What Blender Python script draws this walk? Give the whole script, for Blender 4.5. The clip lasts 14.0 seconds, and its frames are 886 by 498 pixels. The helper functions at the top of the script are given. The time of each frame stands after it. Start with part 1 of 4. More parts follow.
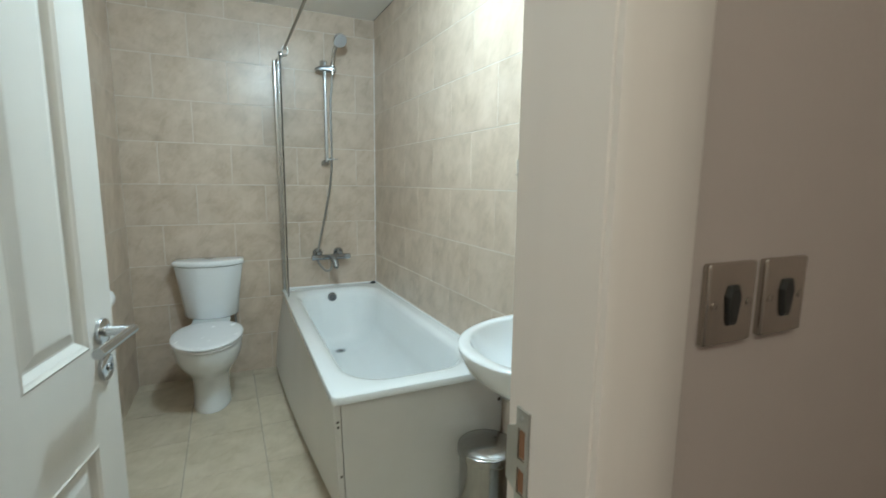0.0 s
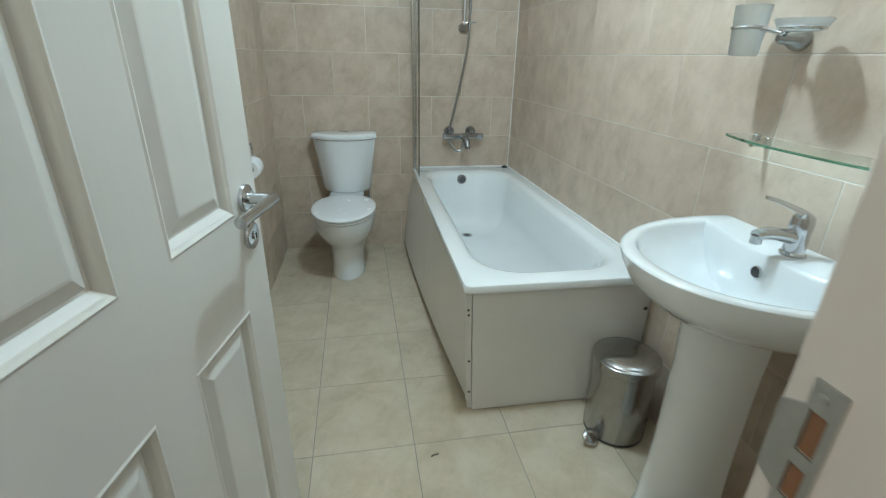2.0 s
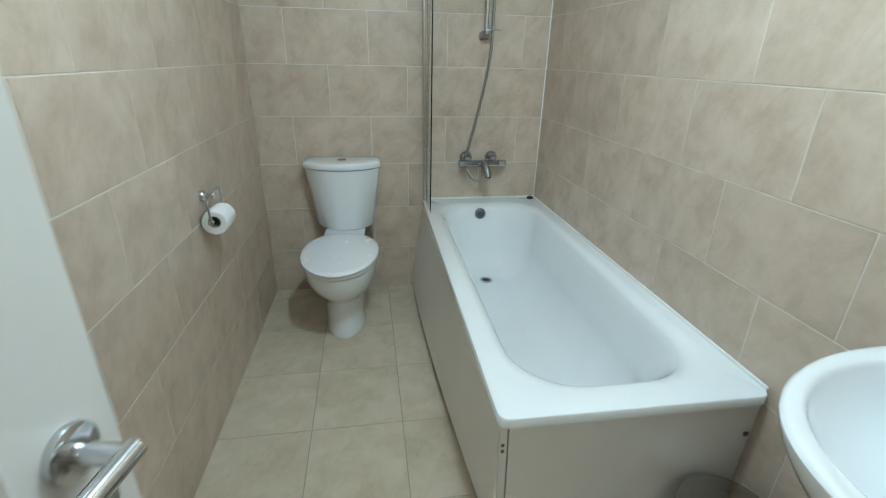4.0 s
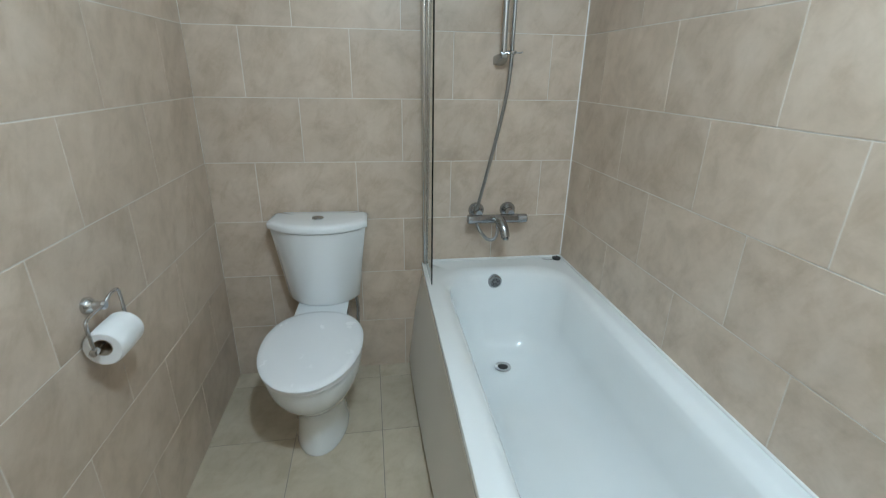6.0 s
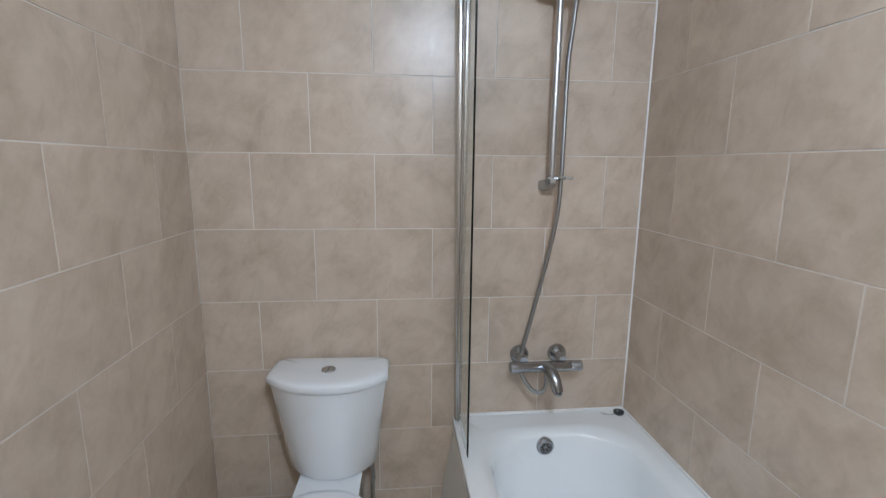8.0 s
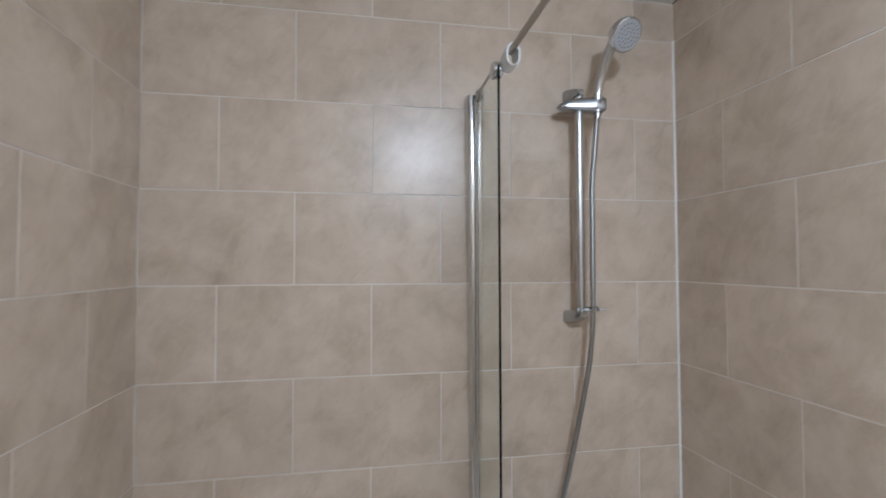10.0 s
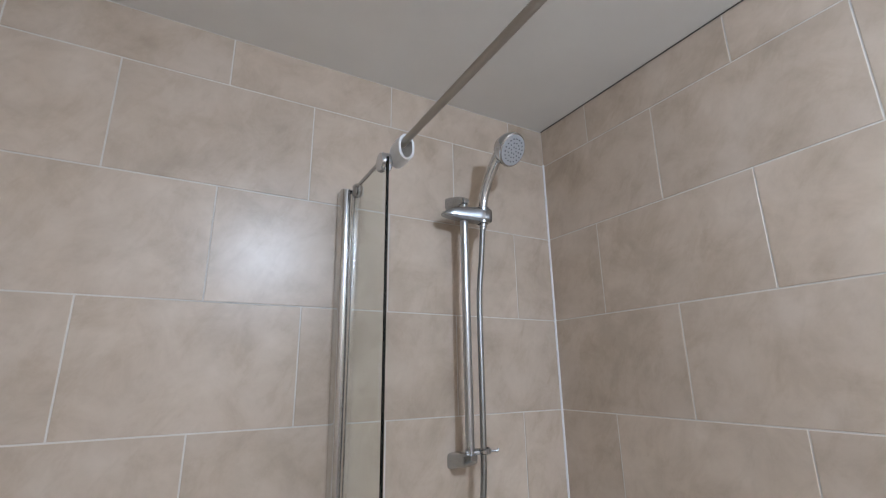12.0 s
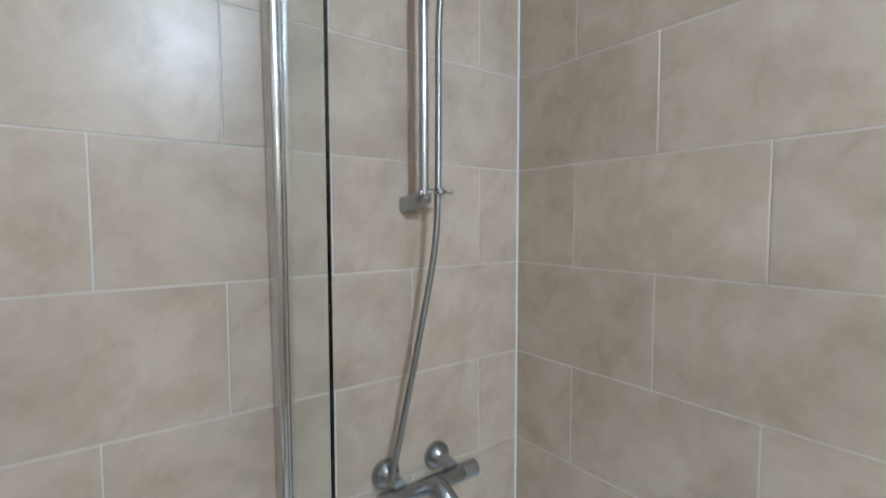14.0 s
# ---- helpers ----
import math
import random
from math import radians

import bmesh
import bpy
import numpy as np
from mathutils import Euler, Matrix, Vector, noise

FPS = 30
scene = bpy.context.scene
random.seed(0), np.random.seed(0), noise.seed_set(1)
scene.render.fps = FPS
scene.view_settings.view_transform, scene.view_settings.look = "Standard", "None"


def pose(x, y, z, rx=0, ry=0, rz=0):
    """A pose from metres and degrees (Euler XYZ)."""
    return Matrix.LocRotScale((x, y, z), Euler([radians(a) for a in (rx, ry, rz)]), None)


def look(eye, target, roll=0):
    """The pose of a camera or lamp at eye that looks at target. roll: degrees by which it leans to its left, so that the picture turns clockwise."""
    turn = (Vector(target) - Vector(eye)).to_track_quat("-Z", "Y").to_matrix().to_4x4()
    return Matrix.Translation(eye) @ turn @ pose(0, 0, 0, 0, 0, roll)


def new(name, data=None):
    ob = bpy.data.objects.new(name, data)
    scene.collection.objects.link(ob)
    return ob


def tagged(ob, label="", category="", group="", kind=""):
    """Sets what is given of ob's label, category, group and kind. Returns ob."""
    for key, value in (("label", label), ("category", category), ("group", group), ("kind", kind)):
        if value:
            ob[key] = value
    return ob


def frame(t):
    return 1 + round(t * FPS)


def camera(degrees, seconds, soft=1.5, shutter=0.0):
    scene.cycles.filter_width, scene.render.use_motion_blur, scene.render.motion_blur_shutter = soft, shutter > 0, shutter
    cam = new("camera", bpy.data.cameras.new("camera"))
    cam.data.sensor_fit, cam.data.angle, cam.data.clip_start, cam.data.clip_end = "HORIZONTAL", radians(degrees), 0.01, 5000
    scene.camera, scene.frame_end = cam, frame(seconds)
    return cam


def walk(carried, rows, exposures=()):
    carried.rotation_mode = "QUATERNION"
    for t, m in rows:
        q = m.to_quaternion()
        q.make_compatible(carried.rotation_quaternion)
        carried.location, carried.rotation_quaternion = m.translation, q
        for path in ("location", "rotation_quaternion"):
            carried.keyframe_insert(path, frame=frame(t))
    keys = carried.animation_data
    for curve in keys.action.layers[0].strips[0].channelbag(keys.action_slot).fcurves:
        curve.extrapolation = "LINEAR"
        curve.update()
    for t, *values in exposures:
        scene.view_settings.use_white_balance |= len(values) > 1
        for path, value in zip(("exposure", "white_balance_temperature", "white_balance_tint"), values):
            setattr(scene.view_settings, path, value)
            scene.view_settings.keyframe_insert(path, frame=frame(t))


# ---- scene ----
cam = camera(88.4, 14.0, soft=1.1, shutter=0.4)
PATH = [
    (0, (0.593, -0.059, 1.289), (1.42, 1.74, 1.003), 0.7),
    (0.5, (0.597, -0.026, 1.245), (1.218, 1.819, 0.788), 0.7),
    (1, (0.594, 0.002, 1.212), (1.061, 1.839, 0.573), 1.0),
    (1.5, (0.589, 0.043, 1.214), (0.949, 1.863, 0.468), 1.1),
    (2, (0.572, 0.141, 1.238), (0.882, 1.96, 0.467), 1.2),
    (2.5, (0.555, 0.271, 1.25), (0.847, 2.092, 0.474), 1.2),
    (3, (0.55, 0.394, 1.274), (0.837, 2.215, 0.497), 1.2),
    (3.2, (0.554, 0.436, 1.281), (0.841, 2.257, 0.506), 1.3),
    (5.3, (0.698, 1.067, 1.335), (0.964, 2.892, 0.56), 1.0),
    (5.5, (0.687, 1.115, 1.335), (0.961, 2.944, 0.574), 1.1),
    (6, (0.688, 1.263, 1.364), (0.956, 3.109, 0.643), 1.0),
    (6.5, (0.683, 1.371, 1.389), (0.951, 3.236, 0.72), 0.9),
    (7, (0.686, 1.476, 1.418), (0.949, 3.375, 0.848), 0.8),
    (7.5, (0.687, 1.546, 1.446), (0.904, 3.482, 0.992), 0.7),
    (7.7, (0.684, 1.579, 1.461), (0.878, 3.525, 1.045), 0.6),
    (9.8, (0.576, 1.9, 1.552), (0.824, 3.884, 1.57), 0.1),
    (10, (0.579, 1.914, 1.572), (0.912, 3.885, 1.636), -0.1),
    (10.5, (0.624, 1.94, 1.612), (1.164, 3.851, 1.842), -0.3),
    (11, (0.607, 2.023, 1.633), (1.392, 3.819, 2.03), -0.5),
    (11.5, (0.587, 2.087, 1.649), (1.475, 3.814, 2.128), -0.6),
    (12, (0.572, 2.159, 1.619), (1.516, 3.842, 2.146), -0.8),
    (12.5, (0.575, 2.242, 1.562), (1.547, 3.906, 2.097), -0.8),
    (13, (0.586, 2.32, 1.5), (1.627, 3.974, 1.926), -0.7),
    (13.5, (0.601, 2.34, 1.425), (1.721, 3.987, 1.601), -0.4),
    (14, (0.625, 2.286, 1.374), (1.792, 3.905, 1.256), -0.1),
]
EXPOSURES = [(0.0, -0.06, 6350, -17), (3.0, -0.10, 6180, -17), (5.5, -0.09, 6150, -14), (6.5, -0.09, 6160, -9), (7.5, -0.07, 6250, -1), (10.0, -0.14, 6350, 1), (11.5, -0.07, 6270, 2), (12.5, -0.09, 6200, 0), (14.0, 0.09, 6000, -5)]
walk(cam, [(t, look(eye, target, roll)) for t, eye, target, roll in PATH], EXPOSURES)

# ---- light: one ceiling lamp in the bathroom with an added downward disc, one dim lamp in the hall ----
world = bpy.data.worlds.new("world")
scene.world = world
world.use_nodes = True
world.node_tree.nodes["Background"].inputs["Color"].default_value = (0.02, 0.019, 0.017, 1)
world.node_tree.nodes["Background"].inputs["Strength"].default_value = 0.2


def lamp(name, place, watts, radius, colour):
    data = bpy.data.lights.new(name, "POINT")
    data.energy, data.shadow_soft_size, data.color = watts, radius, colour
    ob = new(name, data)
    ob.location = place
    return ob


LAMP = (0.92, 1.42, 2.285)
HALL_LAMP = (0.15, -0.75, 2.2)
LAMP_WHITE = (0.88, 1.0, 1.29)
lamp("bathroom_bulb", LAMP, 38.0, 0.06, LAMP_WHITE)
# extra downward disc under the fitting, added to brighten the lower walls
disc = bpy.data.lights.new("bathroom_down_fill", "AREA")
disc.shape, disc.size, disc.energy, disc.color = "DISK", 0.16, 6.0, LAMP_WHITE
disc_lamp = new("bathroom_down_fill", disc)
disc_lamp.location = (LAMP[0], LAMP[1], 2.33)
lamp("hall_bulb", HALL_LAMP, 23.0, 0.08, (1.0, 0.94, 0.95))

# ---- plan, in metres ----
X1, Y0, Y1, TOP = 1.60, 0.38, 3.2, 2.398
HALL_Y = 0.245
SKEW = 0.02


def wall_x(y):
    """The face of the wall along the bath, which runs slightly out of square."""
    return 1.54 + SKEW * (Y1 - y)


JAMB_L, JAMB_R = 0.186, 0.886


# ---- materials ----
def material(name):
    m = bpy.data.materials.new(name)
    m.use_nodes = True
    return m, m.node_tree.nodes, m.node_tree.links, m.node_tree.nodes["Principled BSDF"]


def ramp(nodes, stops):
    r = nodes.new("ShaderNodeValToRGB")
    els = r.color_ramp.elements
    while len(els) < len(stops):
        els.new(0.5)
    for e, (p, c) in zip(els, stops):
        e.position, e.color = p, (*c, 1)
    return r


def noise_node(nodes, links, vec, scale, detail=4, rough=0.55, distort=0.0):
    n = nodes.new("ShaderNodeTexNoise")
    n.inputs["Scale"].default_value, n.inputs["Detail"].default_value = scale, detail
    n.inputs["Roughness"].default_value, n.inputs["Distortion"].default_value = rough, distort
    if vec:
        links.new(vec, n.inputs["Vector"])
    return n


def bump(nodes, links, height, bsdf, strength, distance):
    b = nodes.new("ShaderNodeBump")
    b.inputs["Strength"].default_value, b.inputs["Distance"].default_value = strength, distance
    links.new(height, b.inputs["Height"])
    links.new(b.outputs["Normal"], bsdf.inputs["Normal"])


def mixed(nodes, links, kind, fac, a, b):
    m = nodes.new("ShaderNodeMix")
    m.data_type, m.blend_type = "RGBA", kind
    for sock, v in (("Factor_Float", fac), ("A_Color", a), ("B_Color", b)):
        s = next(i for i in m.inputs if i.identifier == sock)
        if isinstance(v, (float, int)):
            s.default_value = v
        elif isinstance(v, tuple):
            s.default_value = (*v, 1)
        else:
            links.new(v, s)
    return next(o for o in m.outputs if o.identifier == "Result_Color")


def stone_tile(name, low, mid, high, rough, spread):
    """Glazed stone-look ceramic: cloudy mottling, faint brushed veins, each tile a little different."""
    m, n, l, b = material(name)
    tc, oi = n.new("ShaderNodeTexCoord"), n.new("ShaderNodeObjectInfo")
    add = n.new("ShaderNodeVectorMath")
    add.operation = "MULTIPLY_ADD"
    l.new(oi.outputs["Random"], add.inputs[0])
    add.inputs[1].default_value = (37.0, 53.0, 11.0)
    l.new(tc.outputs["Object"], add.inputs[2])
    cloud = noise_node(n, l, add.outputs[0], 8.0, 6, 0.62, 0.35)
    c1 = ramp(n, [(0.34, low), (0.5, mid), (0.68, high)])
    l.new(cloud.outputs["Fac"], c1.inputs["Fac"])
    mp = n.new("ShaderNodeMapping")
    mp.vector_type = "TEXTURE"
    mp.inputs["Scale"].default_value, mp.inputs["Rotation"].default_value = (1 / 13, 1 / 6, 1 / 7), (0, 0, -0.55)
    l.new(add.outputs[0], mp.inputs["Vector"])
    vein = noise_node(n, l, mp.outputs["Vector"], 1.0, 6, 0.62, 0.5)
    c2 = ramp(n, [(0.36, (0.80, 0.77, 0.72)), (0.5, (1, 1, 1)), (0.72, (1.0, 1.0, 1.0))])
    l.new(vein.outputs["Fac"], c2.inputs["Fac"])
    col = mixed(n, l, "MULTIPLY", spread, c1.outputs["Color"], c2.outputs["Color"])
    mp2 = n.new("ShaderNodeMapping")
    mp2.vector_type = "TEXTURE"
    mp2.inputs["Scale"].default_value, mp2.inputs["Rotation"].default_value = (1 / 30, 1 / 13, 1 / 13), (0, 0, -0.45)
    l.new(add.outputs[0], mp2.inputs["Vector"])
    fleck = noise_node(n, l, mp2.outputs["Vector"], 1.0, 5, 0.6, 0.3)
    c3 = ramp(n, [(0.56, (1, 1, 1)), (0.70, (0.84, 0.81, 0.77))])
    l.new(fleck.outputs["Fac"], c3.inputs["Fac"])
    col = mixed(n, l, "MULTIPLY", 0.38, col, c3.outputs["Color"])
    tone = n.new("ShaderNodeMapRange")
    tone.inputs["To Min"].default_value, tone.inputs["To Max"].default_value = 0.95, 1.04
    l.new(oi.outputs["Random"], tone.inputs["Value"])
    comb = n.new("ShaderNodeCombineColor")
    for k in ("Red", "Green", "Blue"):
        l.new(tone.outputs["Result"], comb.inputs[k])
    col = mixed(n, l, "MULTIPLY", 1.0, col, comb.outputs["Color"])
    l.new(col, b.inputs["Base Color"])
    fine = noise_node(n, l, tc.outputs["Object"], 60.0, 3)
    rr = n.new("ShaderNodeMapRange")
    rr.inputs["To Min"].default_value, rr.inputs["To Max"].default_value = rough - 0.05, rough + 0.07
    l.new(fine.outputs["Fac"], rr.inputs["Value"])
    l.new(rr.outputs["Result"], b.inputs["Roughness"])
    wave = noise_node(n, l, add.outputs[0], 11.0, 2)
    bump(n, l, wave.outputs["Fac"], b, 0.12, 0.004)
    return m


def painted(name, colour, rough, grain=40.0, depth=0.15, stretch=(1, 1, 1), dirt=0.06, coat=0.0):
    """Paint or plaster: faint tone drift, brush or roller relief."""
    m, n, l, b = material(name)
    tc, mp = n.new("ShaderNodeTexCoord"), n.new("ShaderNodeMapping")
    mp.inputs["Scale"].default_value = stretch
    l.new(tc.outputs["Object"], mp.inputs["Vector"])
    big = noise_node(n, l, mp.outputs["Vector"], 3.5, 4, 0.6)
    c = ramp(n, [(0.3, tuple(v * (1 - dirt) for v in colour)), (0.7, colour)])
    l.new(big.outputs["Fac"], c.inputs["Fac"])
    l.new(c.outputs["Color"], b.inputs["Base Color"])
    fine = noise_node(n, l, mp.outputs["Vector"], grain, 4, 0.6)
    rr = n.new("ShaderNodeMapRange")
    rr.inputs["To Min"].default_value, rr.inputs["To Max"].default_value = max(0.03, rough - 0.06), rough + (0.08 if coat == 0 else 0.03)
    l.new(fine.outputs["Fac"], rr.inputs["Value"])
    l.new(rr.outputs["Result"], b.inputs["Roughness"])
    b.inputs["Coat Weight"].default_value = coat
    bump(n, l, fine.outputs["Fac"], b, depth, 0.002)
    return m


def metal(name, colour, rough, streak=(1, 1, 1), scale=30.0, rings=0.0):
    m, n, l, b = material(name)
    tc, mp = n.new("ShaderNodeTexCoord"), n.new("ShaderNodeMapping")
    mp.inputs["Scale"].default_value = streak
    l.new(tc.outputs["Object"], mp.inputs["Vector"])
    fine = noise_node(n, l, mp.outputs["Vector"], scale, 4, 0.6)
    c = ramp(n, [(0.3, tuple(v * 0.88 for v in colour)), (0.7, colour)])
    l.new(fine.outputs["Fac"], c.inputs["Fac"])
    l.new(c.outputs["Color"], b.inputs["Base Color"])
    b.inputs["Metallic"].default_value = 1.0
    rr = n.new("ShaderNodeMapRange")
    rr.inputs["To Min"].default_value, rr.inputs["To Max"].default_value = max(0.02, rough - 0.04), rough + 0.08
    l.new(fine.outputs["Fac"], rr.inputs["Value"])
    l.new(rr.outputs["Result"], b.inputs["Roughness"])
    if rings:
        w = n.new("ShaderNodeTexWave")
        w.bands_direction, w.inputs["Scale"].default_value = "Z", rings
        l.new(tc.outputs["Object"], w.inputs["Vector"])
        bump(n, l, w.outputs["Fac"], b, 0.2, 0.001)
    return m


def glass(name, colour, rough=0.0):
    m, n, l, b = material(name)
    b.inputs["Base Color"].default_value = (*colour, 1)
    b.inputs["Roughness"].default_value = rough
    b.inputs["Transmission Weight"].default_value = 1.0
    b.inputs["IOR"].default_value = 1.46
    return m


WALL_TILE = stone_tile("beige_wall_tile", (0.464, 0.374, 0.288), (0.540, 0.440, 0.345), (0.600, 0.500, 0.405), 0.32, 0.46)
FLOOR_TILE = stone_tile("beige_floor_tile", (0.46, 0.392, 0.286), (0.52, 0.447, 0.336), (0.57, 0.497, 0.387), 0.33, 0.35)
GROUT = painted("pale_grout", (0.74, 0.70, 0.645), 0.85, 120, 0.4, dirt=0.22)
FLOOR_GROUT = painted("grey_floor_grout", (0.30, 0.28, 0.25), 0.9, 120, 0.4, dirt=0.3)
CEILING_PAINT = painted("white_ceiling_paint", (0.86, 0.835, 0.80), 0.8, 90, 0.2)
HALL_PAINT = painted("hall_beige_paint", (0.48, 0.402, 0.365), 0.75, 110, 0.25)
DOOR_PAINT = painted("white_door_paint", (0.71, 0.69, 0.65), 0.36, 70, 0.12, (1.0, 1.0, 0.12))
JAMB_PAINT = painted("cream_frame_paint", (0.80, 0.718, 0.662), 0.42, 60, 0.18, (1.0, 1.0, 0.06), 0.1)
CERAMIC = painted("white_glazed_ceramic", (0.80, 0.82, 0.83), 0.09, 8, 0.02, dirt=0.02, coat=1.0)
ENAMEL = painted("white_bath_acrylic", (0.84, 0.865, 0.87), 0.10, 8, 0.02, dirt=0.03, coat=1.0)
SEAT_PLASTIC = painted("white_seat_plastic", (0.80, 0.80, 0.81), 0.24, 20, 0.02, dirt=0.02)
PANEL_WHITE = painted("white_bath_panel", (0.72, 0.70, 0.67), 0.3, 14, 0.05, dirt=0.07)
WHITE_PLASTIC = painted("white_plastic", (0.80, 0.80, 0.80), 0.4, 30, 0.05)
SEALANT = painted("white_silicone", (0.80, 0.80, 0.79), 0.45, 60, 0.2)
CHROME = metal("chrome", (0.62, 0.63, 0.65), 0.09)
SATIN = metal("satin_chrome", (0.46, 0.47, 0.48), 0.24, (1, 1, 0.2))
RAIL_SATIN = metal("satin_riser_chrome", (0.56, 0.57, 0.58), 0.26, (1, 1, 0.1))
HOSE_METAL = metal("ribbed_hose_steel", (0.36, 0.36, 0.35), 0.3, rings=120.0)
GRILLE = metal("dull_grille_metal", (0.24, 0.24, 0.25), 0.4)
TAP_METAL = metal("worn_tap_chrome", (0.42, 0.43, 0.45), 0.22)
PROFILE = metal("polished_profile", (0.70, 0.71, 0.72), 0.12, (1, 1, 0.05), 20)
STEEL = metal("brushed_steel", (0.40, 0.39, 0.375), 0.16, (1, 1, 0.1), 60)
RAIL_METAL = metal("dull_rail_alloy", (0.50, 0.47, 0.43), 0.38, (1, 0.1, 1))
PLATE = metal("bronzed_switch_plate", (0.54, 0.49, 0.44), 0.2, (1, 1, 0.15))
STRIKE = metal("satin_strike_plate", (0.56, 0.55, 0.52), 0.3)
BLACK = painted("black_plastic", (0.018, 0.017, 0.016), 0.4, 60, 0.1)
RUBBER = painted("black_rubber", (0.03, 0.03, 0.03), 0.6, 60, 0.1)
RAW_WOOD = painted("raw_orange_wood", (0.33, 0.16, 0.08), 0.7, 50, 0.4, (1, 1, 0.1), 0.35)
PAPER = painted("white_tissue_paper", (0.82, 0.81, 0.80), 0.95, 180, 0.5)
CARD = painted("brown_card_core", (0.30, 0.23, 0.16), 0.9, 80, 0.3)
CARPET = painted("grey_brown_carpet", (0.20, 0.18, 0.16), 0.95, 300, 0.8, dirt=0.25)
# dark brown for holes, gap, clip and scrap; also painted shade under the bath
SHADE_SCRAP_BROWN = painted("dark_brown_shade_and_scrap", (0.10, 0.085, 0.07), 0.9, 90, 0.5)
GLASS = glass("clear_screen_glass", (0.93, 0.97, 0.95))
GREEN_GLASS = glass("green_glass_edge", (0.30, 0.66, 0.50), 0.15)
SHELF_GLASS = glass("clear_shelf_glass", (0.93, 0.98, 0.96))
FROSTED = glass("frosted_glass", (0.90, 0.93, 0.94), 0.45)
GLASS_EDGE = glass("dark_glass_edge", (0.05, 0.12, 0.10), 0.1)


# ---- mesh helpers ----
def part(name, bm, mat, parent=None, label="", smooth=False):
    bmesh.ops.recalc_face_normals(bm, faces=bm.faces[:])
    me = bpy.data.meshes.new(name)
    bm.to_mesh(me)
    bm.free()
    me.materials.append(mat)
    if smooth:
        for p in me.polygons:
            p.use_smooth = True
        me.set_sharp_from_angle(angle=radians(38))
    ob = new(name, me)
    ob.parent = parent
    if label:
        tagged(ob, label)
    return ob


def thing(name, place, label, category, turn=0.0, group="", kind=""):
    ob = new(name)
    ob.matrix_basis = pose(*place, 0, 0, turn)
    ob.empty_display_size = 0.05
    return tagged(ob, label, category, group, kind)


def structure(ob, label, category):
    return tagged(ob, label, category, "", "structure")


def box(bm, a, b, bevel=0.0, seg=2):
    (x0, y0, z0), (x1, y1, z1) = a, b
    made = bmesh.ops.create_cube(bm, size=1, matrix=Matrix.LocRotScale(((x0 + x1) / 2, (y0 + y1) / 2, (z0 + z1) / 2), None, (x1 - x0, y1 - y0, z1 - z0)))
    if bevel:
        edges = list({e for v in made["verts"] for e in v.link_edges})
        bmesh.ops.bevel(bm, geom=edges, offset=bevel, segments=seg, affect="EDGES", profile=0.5)
    return bm


def boxed(a, b, bevel=0.0, seg=2):
    return box(bmesh.new(), a, b, bevel, seg)


def loft(bm, rings, cap0=True, cap1=True, closed=True):
    """Skin a row of rings of equally many points."""
    vs = [[bm.verts.new(p) for p in r] for r in rings]
    n = len(rings[0])
    for a, b in zip(vs, vs[1:]):
        for i in range(n if closed else n - 1):
            j = (i + 1) % n
            bm.faces.new((a[i], a[j], b[j], b[i]))
    if cap0:
        bm.faces.new(vs[0][::-1])
    if cap1:
        bm.faces.new(vs[-1])
    return bm


def lathe(profile, seg=32, place=(0, 0, 0), axis="z", bm=None, cap0=True, cap1=True):
    """Turn (radius, height) pairs round an axis through place."""
    bm = bm or bmesh.new()
    px, py, pz = place
    rings = []
    for r, h in profile:
        ring = []
        for i in range(seg):
            a = 2 * math.pi * i / seg
            u, v = r * math.cos(a), r * math.sin(a)
            p = {"z": (u, v, h), "y": (u, h, v), "x": (h, u, v)}[axis]
            ring.append((p[0] + px, p[1] + py, p[2] + pz))
        rings.append(ring)
    return loft(bm, rings, cap0, cap1)


def tube(points, r, seg=12, bm=None, flat=None):
    """A round bar along points; r may be a list; flat: ratio of the second radius."""
    bm = bm or bmesh.new()
    pts = [Vector(p) for p in points]
    side = None
    rings = []
    for i, p in enumerate(pts):
        d = (pts[min(i + 1, len(pts) - 1)] - pts[max(i - 1, 0)]).normalized()
        if side is None:
            side = d.orthogonal().normalized()
        side = (side - d * side.dot(d)).normalized()
        up = d.cross(side)
        rr = r[i] if isinstance(r, (list, tuple)) else r
        rings.append([p + side * rr * math.cos(2 * math.pi * k / seg) + up * rr * (flat or 1) * math.sin(2 * math.pi * k / seg) for k in range(seg)])
    return loft(bm, rings)


def curve(points, steps=8):
    """A smooth line through points (Catmull-Rom)."""
    P = [Vector(p) for p in points]
    P = [2 * P[0] - P[1], *P, 2 * P[-1] - P[-2]]
    out = []
    for a, b, c, d in zip(P, P[1:], P[2:], P[3:]):
        for k in range(steps):
            t = k / steps
            out.append(0.5 * (2 * b + (c - a) * t + (2 * a - 5 * b + 4 * c - d) * t * t + (3 * b - a - 3 * c + d) * t ** 3))
    return [*out, P[-2]]


def rounded_rect(x0, x1, y0, y1, z, r_far, r_near=None, seg=9):
    """A ring: a rectangle with rounded corners, seg points a corner; r_near for the corners at y0."""
    r_near = r_near if r_near is not None else r_far
    ring = []
    for cx, cy, r, a0 in ((x1 - r_far, y1 - r_far, r_far, 0), (x0 + r_far, y1 - r_far, r_far, 90), (x0 + r_near, y0 + r_near, r_near, 180), (x1 - r_near, y0 + r_near, r_near, 270)):
        for i in range(seg):
            a = radians(a0 + 90 * i / (seg - 1))
            ring.append((cx + r * math.cos(a), cy + r * math.sin(a), z))
    return ring


